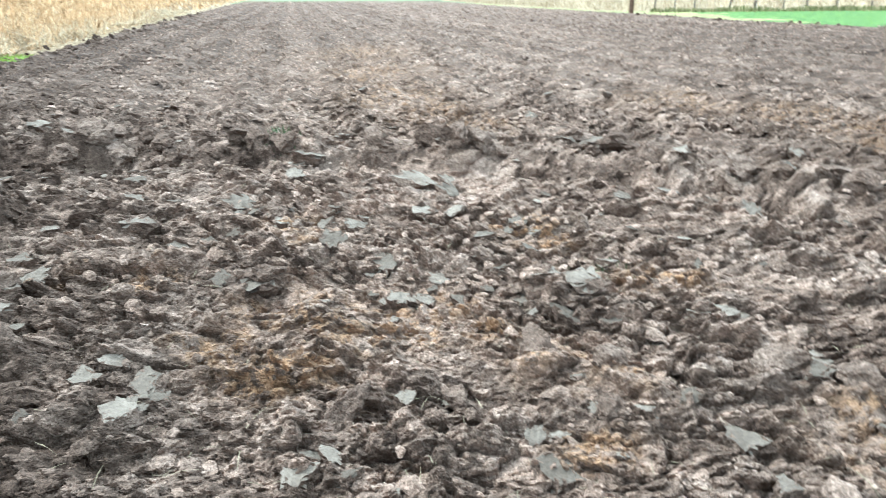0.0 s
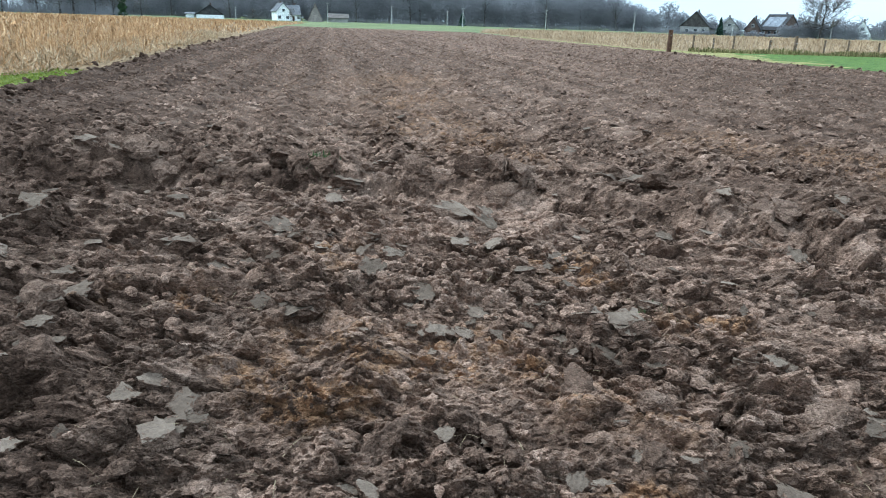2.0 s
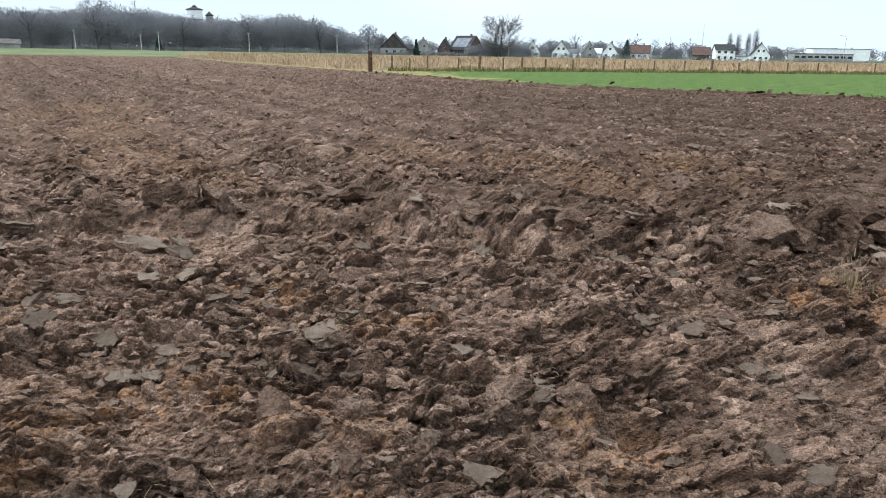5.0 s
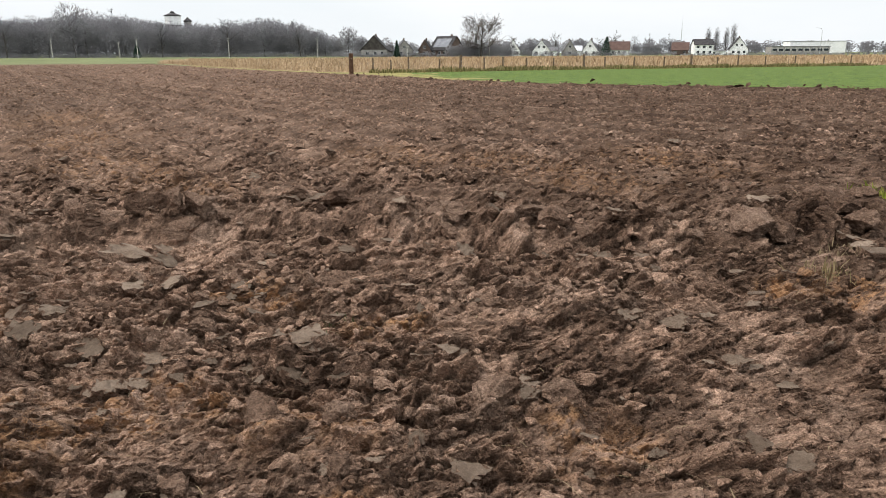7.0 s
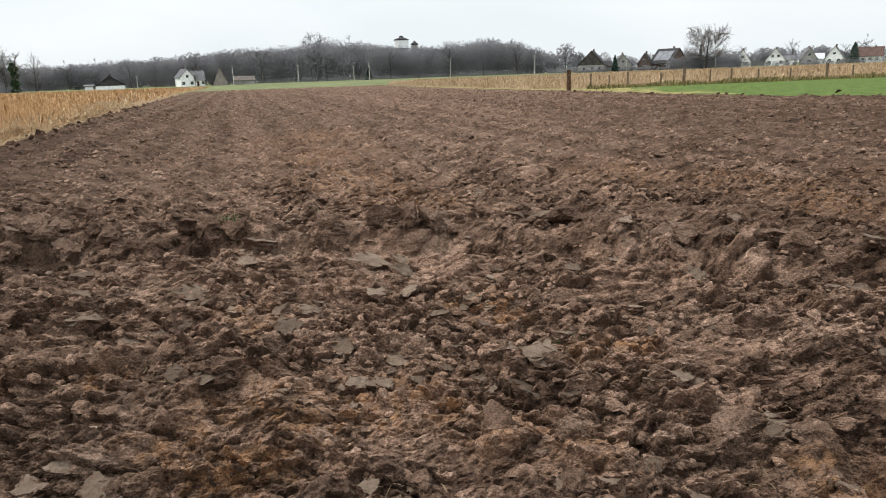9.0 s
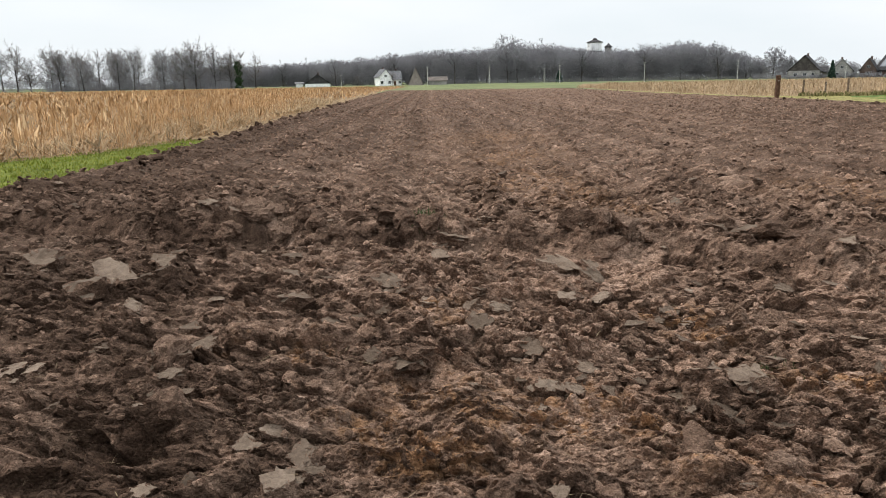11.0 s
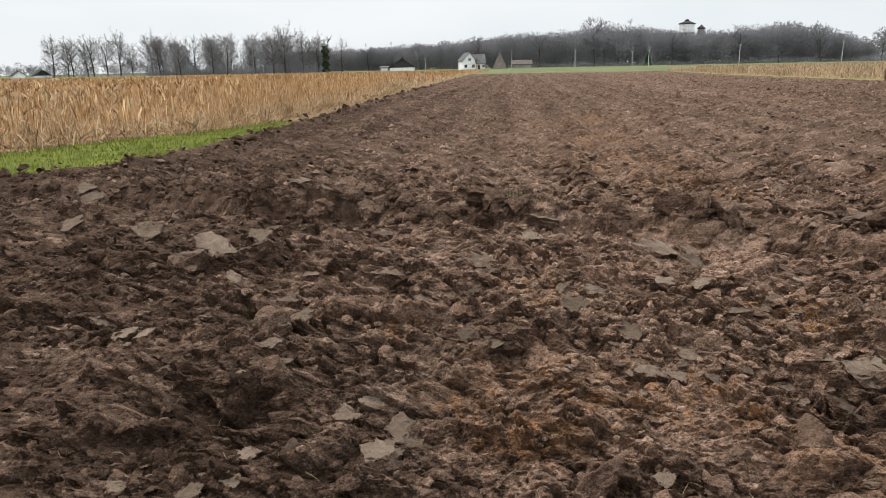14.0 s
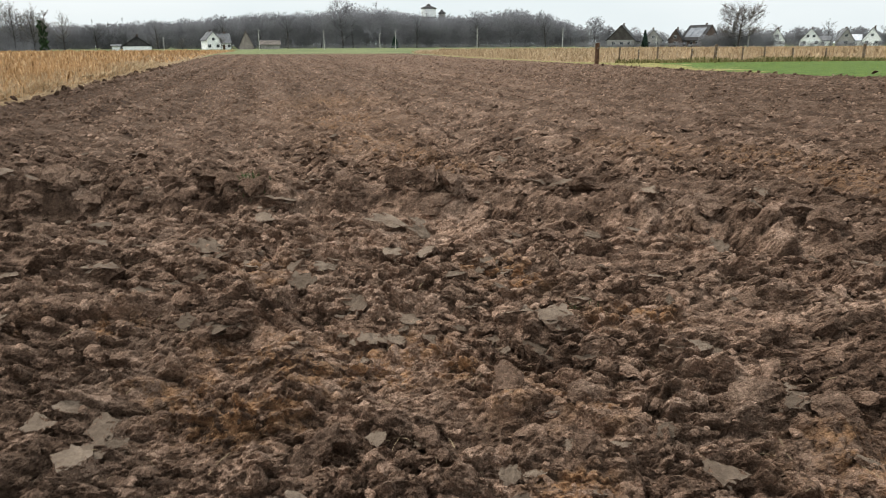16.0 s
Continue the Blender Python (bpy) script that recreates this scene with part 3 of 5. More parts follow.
straw_field("straw_stubble", [
    (62000, (-36, -9, 0, 48), STRAW_LEFT, 0.05, 5, 0.015),
    (34000, (-60, -9, 0, 90), STRAW_LEFT, 5, 20, 0.028),
    (26000, (-130, -14, 10, 250), STRAW_LEFT, 0.05, 70, 0.10),
    (20000, (-330, -40, 10, 250), STRAW_LEFT, 10, 400, 0.25)], 3, "tall dry golden straw stubble beside the ploughed soil")
straw_field("straw_stubble", [
    (36000, (-8, 75, 60, 140), STRAW_RIGHT, 0.05, 6, 0.05),
    (26000, (-12, 160, 60, 250), STRAW_RIGHT, 6, 400, 0.11),
    (16000, (60, 330, 66, 250), STRAW_RIGHT, 0.1, 400, 0.25)], 4, "dry pale straw stubble behind a row of fence posts", pale_straw_mat)


def bent_leaves():
    """Broken leaves and fallen stalks along the straw's near edge."""
    rng = np.random.default_rng(17)
    x, y = scattered(rng, 60000, (-34, -10, 2, 60), STRAW_LEFT, -0.25, 2.6)
    x, y = x[:15000], y[:15000]
    n = len(x)
    ob = ribbons("fallen_straw", x, y, rng.uniform(0.02, 0.3, n), rng.uniform(0.18, 0.5, n), rng.uniform(0.012, 0.038, n), rng.uniform(0.5, 2.2, n), rng, pale_straw_mat, 0.9)
    tagged(ob, "broken pale straw leaves lying along the stubble edge", "straw", kind="stuff")


bent_leaves()


def verge(name, n, box, seed, label, lo, hi, tall):
    """Grass blades on the verge: outside the soil and outside the straw."""
    rng = np.random.default_rng(seed)
    x, y = rng.uniform(box[0], box[1], n), rng.uniform(box[2], box[3], n)
    out = -distance_to(FIELD, x, y)
    keep = (out > lo) & (out < hi) & (distance_to(STRAW_LEFT, x, y) < 0.5) & (distance_to(STRAW_RIGHT, x, y) < 0.5)
    x, y = x[keep], y[keep]
    z, _, _ = ground_height(x, y, False)
    m = len(x)
    h = tall * rng.uniform(0.4, 1.2, m)
    return tagged(ribbons(name, x, y, z, h, h * rng.uniform(0.15, 0.3, m) + 0.004, np.abs(rng.normal(0, 0.5, m)), rng, blade_mat), label, "grass", kind="stuff")


verge("verge_grass", 30000, (-16, -9, 4, 20), 11, "short bright green grass verge beside the soil", 0.0, 4, 0.07)
verge("meadow_grass", 14000, (20, 75, 22, 70), 12, "short green grass strip along the fence", 0.0, 60, 0.06)


def rank_growth():
    """Longer dead grass along the foot of the fence."""
    rng = np.random.default_rng(13)
    s = rng.uniform(0, 1, 9000)
    x = 14.5 + s * 62
    y = np.interp(x, [14.5, 30, 75, 90], [61.5, 65.0, 68.0, 69.0]) - np.abs(rng.normal(0.2, 1.0, 9000))
    h = rng.uniform(0.12, 0.5, 9000) * (0.4 + fbm(x * 0.5, y * 0.5, 15, 2))
    return tagged(ribbons("rank_grass", x, y, np.full(9000, 0.02), h, rng.uniform(0.03, 0.09, 9000), np.abs(rng.normal(0, 0.4, 9000)), rng, rank_mat), "long dead grass and weeds along the fence foot", "grass", kind="stuff")


rank_growth()


def tuft(x, y, r, n, tall, mat, label, seed):
    rng = np.random.default_rng(seed)
    px, py = x + rng.normal(0, r, n), y + rng.normal(0, r, n)
    z, _, _ = ground_height(px, py, False)
    h = tall * rng.uniform(0.3, 1.1, n)
    tagged(ribbons("grass_tuft", px, py, z + 0.01, h, h * 0.06 + 0.004, np.abs(rng.normal(0, 0.6, n)), rng, mat), label, "grass", kind="stuff")


tuft(-1.96, 7.75, 0.13, 150, 0.09, weed_mat, "dark green weed tuft growing between soil clods", 31)
tuft(7.5, 6.05, 0.12, 220, 0.20, blade_mat, "green grass tuft standing in the ploughed soil", 32)
tuft(5.28, 4.4, 0.12, 70, 0.09, root_mat, "withered grass tuft lying over soil clods", 33)
tuft(4.7, 3.95, 0.10, 80, 0.13, stalk_mat, "withered grass roots sticking out of soil", 34)
tuft(1.05, 4.2, 0.10, 90, 0.04, weed_mat, "small green weed seedlings on ochre soil", 35)

# ---- fence ----


def fence_post(x, y, tall, wide, mat, lean, label, seed):
    rng = random.Random(seed)
    ob = base("fence_post", x, y, 0, rng.uniform(0, 90), label, "post", "fence posts")
    bm = bmesh.new()
    rings = []
    for k in range(6):
        z = -0.2 + (tall + 0.2) * k / 5
        r = wide / 2 * (1 - 0.06 * k / 5)
        rings.append([bm.verts.new((r * math.cos(a) * (1 + 0.06 * rng.uniform(-1, 1)) + lean * z, r * math.sin(a) * (1 + 0.06 * rng.uniform(-1, 1)), z)) for a in [2 * math.pi * j / 8 for j in range(8)]])
    for a, b in zip(rings, rings[1:]):
        for j in range(8):
            bm.faces.new((a[j], a[(j + 1) % 8], b[(j + 1) % 8], b[j]))
    cap = bm.verts.new((lean * (tall + 0.02), 0, tall + 0.02))
    for j in range(8):
        bm.faces.new((rings[-1][j], rings[-1][(j + 1) % 8], cap))
    part("shaft", bm, mat, ob)
    for k in range(3):
        z = tall * (0.35 + 0.25 * k)
        part("staple", block(-0.03 + lean * z, -wide / 2 - 0.02, z, 0.03 + lean * z, -wide / 2 + 0.01, z + 0.03), steel_mat, ob)
    return ob


def corner_post():
    ob = base("corner_post", 12.35, 58.4, 0, 12, "thick square dark brown wooden corner post at the field edge", "post", "fence posts")
    bm = block(-0.14, -0.12, -0.3, 0.14, 0.12, 1.62, 0.02)
    part("shaft", bm, dark_post_mat, ob)
    part("top_cut", block(-0.12, -0.10, 1.615, 0.12, 0.10, 1.635, 0.005), post_mat, ob, "pale sawn top of the post")
    part("bolt", block(-0.03, -0.15, 1.2, 0.03, -0.118, 1.26, 0.006), steel_mat, ob)


corner_post()
FENCE_X = [14.9, 16.6, 18.3, 21.4, 23.6, 26.2, 28.3, 31.0, 34.0, 37.5, 40.0, 43.6, 47.4, 51.0, 54.6, 57.5, 61.5, 66.0, 70.5, 75.0]
for k, fx in enumerate(FENCE_X):
    thick = k in (4, 9, 13)
    fence_post(fx, float(np.interp(fx, [12, 30, 75], [61.0, 65.2, 68.2])), 1.45 if thick else random.Random(k).uniform(1.05, 1.3), 0.26 if thick else 0.16,
               post_mat, random.Random(k + 50).uniform(-0.05, 0.05), "weathered grey-brown wooden fence post" + (", thicker than the others" if thick else " at the meadow edge"), k)


def tube(points, r0, r1, sides=4):
    """Verts and faces of a tapering tube along points."""
    verts, faces = [], []
    m = len(points)
    for k, p in enumerate(points):
        d = (points[min(k + 1, m - 1)] - points[max(k - 1, 0)]).normalized()
        a = d.orthogonal().normalized()
        b = d.cross(a)
        r = r0 + (r1 - r0) * k / (m - 1)
        verts += [p + r * (a * math.cos(2 * math.pi * j / sides) + b * math.sin(2 * math.pi * j / sides)) for j in range(sides)]
    for k in range(m - 1):
        for j in range(sides):
            faces.append((k * sides + j, k * sides + (j + 1) % sides, (k + 1) * sides + (j + 1) % sides, (k + 1) * sides + j))
    return verts, faces


class Bag:
    def __init__(self):
        self.v, self.f = [], []

    def add(self, vf):
        o = len(self.v)
        self.v += vf[0]
        self.f += [tuple(i + o for i in q) for q in vf[1]]


def limb(rng, start, way, length, parts, wander, up):
    pts, p, d = [start], start.copy(), way.normalized()
    for _ in range(parts):
        d = (d + Vector((rng.gauss(0, wander), rng.gauss(0, wander), rng.gauss(0, wander) + up))).normalized()
        p = p + d * length / parts
        pts.append(p.copy())
    return pts


def cone_twig(bag, rng, p, d, length, r):
    """A bare twig: a slim three-sided cone."""
    a = d.orthogonal().normalized()
    b = d.cross(a)
    o = len(bag.v)
    bag.v += [p + r * a, p - 0.5 * r * a + 0.86 * r * b, p - 0.5 * r * a - 0.86 * r * b, p + d * length]
    bag.f += [(o, o + 1, o + 3), (o + 1, o + 2, o + 3), (o + 2, o, o + 3)]


def bare_tree(seed, tall, spread, clear, limbs, subs, twigs, twig_r, mat, name="bare_tree", label="", narrow=0.0):
    """A leafless tree: tapered trunk, limbs, branches and many fine twigs."""
    rng = random.Random(seed)
    ob = base(name, 0, 0, 0, 0, label, "tree")
    trunk, crown = Bag(), Bag()
    r0 = tall * 0.02
    stem = limb(rng, Vector((0, 0, -0.3)), Vector((0, 0, 1)), tall * 0.72, 7, 0.05, 0.12)
    trunk.add(tube(stem, r0, r0 * 0.18, 6))
    for i in range(limbs):
        s = clear + (0.97 - clear) * (i + rng.random()) / limbs
        k = min(int(s * 7), 6)
        p = stem[k].lerp(stem[k + 1], s * 7 - k)
        a = i * 2.4 + rng.uniform(-0.5, 0.5)
        rise = 0.4 + 1.0 * s + narrow
        d = Vector((math.cos(a), math.sin(a), rise))
        shape = math.sin(math.pi * min(1, max(0.12, (s - clear * 0.55) / (1.12 - clear * 0.55)))) ** 0.7
        length = spread * (0.5 + 0.6 * shape) * rng.uniform(0.75, 1.1)
        line = limb(rng, p, d, length, 4, 0.16, max(0.02, 0.10 + narrow * 0.1))
        trunk.add(tube(line, r0 * 0.36 * (1.15 - 0.6 * s), r0 * 0.07, 4))
        for j in range(subs):
            q = rng.uniform(0.25, 1.0)
            k = min(int(q * 4), 3)
            p2 = line[k].lerp(line[k + 1], q * 4 - k)
            d2 = (line[k + 1] - line[k]).normalized() + Vector((rng.gauss(0, 0.55), rng.gauss(0, 0.55), rng.gauss(0.25, 0.45)))
            l2 = length * rng.uniform(0.25, 0.5)
            fork = limb(rng, p2, d2, l2, 2, 0.2, 0.1)
            crown.add(tube(fork, r0 * 0.09, r0 * 0.035, 3))
            for _ in range(twigs):
                q2 = rng.uniform(0.2, 1.0)
                k2 = min(int(q2 * 2), 1)
                p3 = fork[k2].lerp(fork[k2 + 1], q2 * 2 - k2)
                d3 = ((fork[k2 + 1] - fork[k2]).normalized() + Vector((rng.gauss(0, 0.6), rng.gauss(0, 0.6), rng.gauss(0.15, 0.5)))).normalized()
                cone_twig(crown, rng, p3, d3, l2 * rng.uniform(0.3, 0.65), twig_r * rng.uniform(0.7, 1.3))
    mesh_object("trunk", trunk.v, trunk.f, bark, ob)
    mesh_object("crown", crown.v, crown.f, mat, ob)
    return ob


def leaves(rng, n, place, size):
    """Small leaf clumps: single tilted quads at random places."""
    v, f = [], []
    for _ in range(n):
        p = Vector(place(rng))
        a = Vector((rng.gauss(0, 1), rng.gauss(0, 1), rng.gauss(0, 1))).normalized()
        b = a.orthogonal().normalized() * size * rng.uniform(0.5, 1.3)
        a = a * size * rng.uniform(0.5, 1.3)
        o = len(v)
        v += [p - a, p + b, p + a, p - b]
        f.append((o, o + 1, o + 2, o + 3))
    return v, f


def spread_trees(protos, places, label, group, seed):
    """Copies of the prototype trees, each turned and sized on its own. places: x, y, height."""
    rng = random.Random(seed)
    for x, y, tall in places:
        p, pt = protos[rng.randrange(len(protos))]
        k = tall / pt
        c = copy_thing(p, pose(x, y, 0, rng.uniform(-2, 2), rng.uniform(-2, 2), rng.uniform(0, 360)) @ Matrix.Diagonal((k * rng.uniform(0.9, 1.1), k * rng.uniform(0.9, 1.1), k, 1)))
        tagged(c, label, "tree", group)


row_protos = [(bare_tree(s, 20, 6.4, 0.22, 20, 8, 9, 0.035, twig, narrow=-0.3), 20.0) for s in (1, 2, 3, 4)]
wood_protos = [(bare_tree(s, 16, 4.6, 0.2, 13, 6, 7, 0.055, hazed_wood_twig, narrow=-0.25), 16.0) for s in (11, 12, 13, 14)]

row_places = [(-321, 300, 22), (-313, 302, 19), (-306.5, 299, 20.5), (-301, 303, 18), (-294, 300, 21), (-287, 302, 19), (-276, 299, 22.5), (-272, 303, 16)]
spread_trees(row_protos, row_places, "tall bare winter tree in a spaced row behind the stubble", "row of bare trees", 1)
rng_g = random.Random(5)
grove = [(-262 + 5.6 * k + rng_g.uniform(-2, 2), 300 + rng_g.uniform(-8, 10), float(np.interp(k, [0, 3, 6, 9, 12, 15, 17], [21, 17, 19, 20.5, 18, 22, 18])) + rng_g.uniform(-2, 1)) for k in range(18)]
spread_trees(row_protos, grove, "bare deciduous tree crowded into a winter grove", "grove of bare trees", 2)
spread_trees(row_protos, [(-166, 303, 15.5), (-153, 302, 15.0)], "bare tree at the end of the grove", "grove of bare trees", 3)

# far woods, their skyline rising and falling along the row
WOODS_X = [-250, -205, -175, -140, -118, -100, -84, -70, -51, -30, -16, -4, 10, 18, 26, 34, 44, 54, 66, 80]
WOODS_H = [14, 14.5, 15.5, 17, 19, 21, 20.5, 21.5, 22.5, 22.5, 20.5, 18.8, 18.5, 19.5, 20.5, 21, 22, 19, 15, 9]
rng_w = random.Random(8)
woods = []
for row in range(2):
    x = -250.0
    while x < 78:
        woods.append((x, 398 + 12 * row + rng_w.uniform(-4, 4), float(np.interp(x, WOODS_X, WOODS_H)) * rng_w.uniform(0.9, 1.02)))
        x += rng_w.uniform(4.2, 7.2)
woods += [(-52, 392, 27), (76, 372, 16), (85, 380, 11)]
back_woods = [(x + 2.5, y + 26, tall * 0.97) for x, y, tall in woods[::2]]
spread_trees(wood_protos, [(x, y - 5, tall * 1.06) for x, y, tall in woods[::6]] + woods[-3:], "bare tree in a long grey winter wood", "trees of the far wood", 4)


def brush(name, x0, x1, y, deep, tall, n, label, seed, mat=hazed_brush_mat, width=0.5, fuzzy=False):
    """Dense leafless undergrowth: upright twig fans."""
    rng = np.random.default_rng(seed)
    x, yy = rng.uniform(x0, x1, n), y + rng.uniform(-deep / 2, deep / 2, n)
    t = tall(x) if callable(tall) else np.full(n, float(tall))
    h = t * rng.uniform(0.35, 1.0, n)
    z = np.zeros(n)
    if fuzzy:
        top = h
        h = np.minimum(top, rng.uniform(1.5, 4.5, n))
        z = np.maximum(top - h, 0)
    return tagged(ribbons(name, x, yy, z, h, rng.uniform(0.4, 1.4, n) * width, np.abs(rng.normal(0, 0.25, n)), rng, mat), label, "bushes", kind="stuff")


def crown_haze(name, places, per, thin, label, seed, low=0.3, wide=0.26, reach=1.0, up=0.25):
    """The fine outer twigs of many bare crowns: slim spikes that fill rounded masses."""
    rng = np.random.default_rng(seed)
    tx, ty, tt = (np.array(c, float) for c in zip(*places))
    px, py, pt = np.repeat(tx, per), np.repeat(ty, per), np.repeat(tt, per)
    n = len(px)
    d = rng.normal(0, 1, (n, 3))
    d /= np.linalg.norm(d, axis=1)[:, None]
    r = rng.random(n)[:, None] ** 0.45
    half = 0.5 - low / 2
    p = np.stack([px, py, pt * (0.5 + low / 2)], -1) + d * r * pt[:, None] * np.array([wide, wide * 0.8, half])
    way = d + rng.normal(0, 0.6, (n, 3)) + np.array([0, 0, up])
    way /= np.linalg.norm(way, axis=1)[:, None]
    length = (reach * rng.uniform(0.6, 1.7, n) * np.clip(pt / 15, 0.2, 1.6))[:, None]
    p[:, 2] = np.maximum(p[:, 2] - 0.08 * pt, 0.0)
    side = np.cross(way, rng.normal(0, 1, (n, 3)))
    side /= np.linalg.norm(side, axis=1)[:, None]
    side *= (rng.uniform(0.5, 1.5, n) * thin / 2)[:, None]
    v = np.stack([p - side, p + side, p + way * length], 1)
    f = np.arange(n * 3, dtype=np.int32)
    me = bpy.data.meshes.new(name)
    me.vertices.add(n * 3)
    me.vertices.foreach_set("co", v.astype(np.float32).ravel())
    me.loops.add(n * 3)
    me.loops.foreach_set("vertex_index", f)
    me.polygons.add(n)
    me.polygons.foreach_set("loop_start", f[::3].copy())
    me.update(calc_edges=True)
    me.materials.append(hazed_brush_mat)
    return tagged(new(name, me), label, "trees", kind="stuff")


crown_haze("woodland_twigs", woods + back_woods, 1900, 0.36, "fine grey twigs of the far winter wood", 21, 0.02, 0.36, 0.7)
crown_haze("woodland_twigs", grove, 2600, 0.16, "fine bare twigs of the grove", 22, 0.08, 0.3, 0.5)
crown_haze("woodland_twigs", row_places, 2000, 0.08, "fine bare twigs of the tree row", 24, 0.3, 0.22, 0.5)
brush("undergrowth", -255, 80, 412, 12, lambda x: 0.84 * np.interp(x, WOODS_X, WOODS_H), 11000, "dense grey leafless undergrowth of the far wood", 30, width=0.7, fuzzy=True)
brush("undergrowth", -262, -165, 305, 10, 5.0, 2500, "dense bare undergrowth between the grove trees", 31, width=0.22)


def growth(x0, x1, y, deep, step, low, high, seed):
    """Places of bushes or trees along a strip: x, y, height."""
    rng = random.Random(seed)
    out, x = [], x0
    while x < x1:
        out.append((x, y + rng.uniform(-deep, deep) / 2, rng.uniform(low, high)))
        x += step * rng.uniform(0.6, 1.4)
    return out


crown_haze("hedge", growth(-330, -150, 296, 2, 1.2, 1.2, 2.3, 23), 70, 0.14, "low bare brown hedge under the trees", 23, 0.0, 0.7)
crown_haze("hedge", growth(-75, 122, 345, 2, 1.5, 1.6, 2.6, 24), 70, 0.16, "low dark hedge in front of the wood", 25, 0.0, 0.7)
crown_haze("hedge", growth(60, 238, 326, 3, 1.6, 1.4, 3.0, 25), 260, 0.2, "dark bare garden hedge before the village", 26, 0.0, 0.6)
crown_haze("hedge", growth(238, 400, 322, 3, 1.6, 0.8, 1.5, 31), 150, 0.2, "low bare garden hedge before white houses", 32, 0.0, 0.7)
crown_haze("bushes", growth(107, 136, 304, 4, 1.8, 5.0, 7.5, 26), 1000, 0.2, "rounded bare bushes beneath a big tree", 27, 0.0, 0.42)
crown_haze("far_woodland", growth(380, 1600, 900, 60, 11, 13, 21, 27), 420, 1.7, "distant grey wooded hills behind the village", 28, 0.0, 0.6)
crown_haze("far_woodland", growth(-900, -330, 600, 40, 7, 9, 17, 28), 330, 0.8, "distant bare trees beyond the stubble", 29, 0.0, 0.5)
crown_haze("garden_trees", growth(96, 300, 402, 24, 3.4, 5.5, 11, 29), 600, 0.5, "bare garden shrubs and trees between houses", 30, 0.05, 0.4)
spread_trees(wood_protos, [(150, 395, 13), (160, 405, 14), (178, 398, 13), (192, 402, 12), (205, 396, 15), (236, 400, 12), (246, 398, 15), (262, 402, 14), (270, 398, 13), (292, 405, 13), (140, 400, 11), (122, 392, 9)],
             "bare garden tree among village houses", "village trees", 6)

big = bare_tree(41, 17.2, 6.4, 0.24, 28, 13, 11, 0.035, twig, "broad_bare_tree", "broad round-crowned bare tree standing alone", -0.45)
big.matrix_basis = pose(119.5, 300, 0, 0, 0, 40) @ Matrix.Diagonal((1.4, 1.4, 1.02, 1))
for k, (x, y, tall) in enumerate([(300.5, 380, 17.5), (307.5, 381, 17.6), (314.0, 380, 17.8), (321, 382, 21)]):
    if k == 0:
        poplar = bare_tree(51, 18, 2.0, 0.06, 26, 6, 5, 0.05, twig, "poplar", "tall slim bare poplar beside white houses", 1.9)
        poplar["group"] = "poplars"
        poplar.matrix_basis = pose(x, y, 0)
    else:
        tagged(copy_thing(poplar, pose(x, y, 0, 0, 0, 77 * k) @ Matrix.Diagonal((1, 1, tall / 18, 1))), "", "tree", "poplars")
crown_haze("poplar_twigs", [(300.5, 380, 17.5), (307.5, 381, 17.6), (314.0, 380, 17.8), (321, 382, 21)], 1500, 0.09, "fine upright twigs of the poplars", 35, 0.08, 0.085)
crown_haze("tree_twigs", [(119.5, 300, 19.4)], 5000, 0.035, "fine twigs of the broad bare tree", 36, 0.28, 0.47, 0.7)
for p, _ in row_protos + wood_protos:
    p.matrix_basis = pose(-255 + 11 * (row_protos + wood_protos).index((p, _)), 316, 0)
    tagged(p, "bare winter tree at the back of the grove", "tree", "grove of bare trees")


def ivied_tree():
    rng = random.Random(61)
    ob = bare_tree(62, 16, 5.0, 0.3, 12, 7, 7, 0.05, twig, "ivied_tree", "bare tree with its trunk wrapped in dark ivy")
    ob.matrix_basis = pose(-158.5, 297, 0)
    v, f = leaves(rng, 1500, lambda r: ((lambda z, a, q: (q * math.cos(a) * (0.8 + 0.4 * math.sin(2.2 * z)), q * math.sin(a), z))(r.uniform(0.2, 11.5), r.uniform(0, 6.28), r.uniform(0.3, 1.7))), 0.4)
    mesh_object("ivy", v, f, ivy_mat, ob, "dark green ivy")


ivied_tree()


def conifer(x, y, tall, wide, label, seed):
    rng = random.Random(seed)
    ob = base("conifer", x, y, 0, 0, label, "tree")
    trunk = Bag()
    trunk.add(tube([Vector((0, 0, -0.2)), Vector((0, 0, tall * 0.5)), Vector((0, 0, tall * 0.97))], 0.2, 0.03, 6))
    mesh_object("trunk", trunk.v, trunk.f, bark, ob)

    def spot(r):
        s = r.random() ** 1.4
        q = wide / 2 * (1 - s) ** 0.8 * r.uniform(0.3, 1.05) + 0.1
        a = r.uniform(0, 6.28)
        return q * math.cos(a), q * math.sin(a), 0.3 + s * tall * 0.97 - 0.2 * q
    v, f = leaves(rng, 1100, spot, 0.32)
    mesh_object("foliage", v, f, needle_mat, ob)


conifer(216.5, 358, 10.0, 7.0, "dense dark blue-green conifer beside a white gable", 71)
conifer(88.5, 325, 7.0, 3.0, "small dark conifer between village houses", 72)
conifer(124, 318, 10.5, 2.4, "slim dark conifer by bare bushes", 73)
conifer(-24, 380, 6, 4, "dark evergreen in front of the wood", 74)

# ---- buildings ----


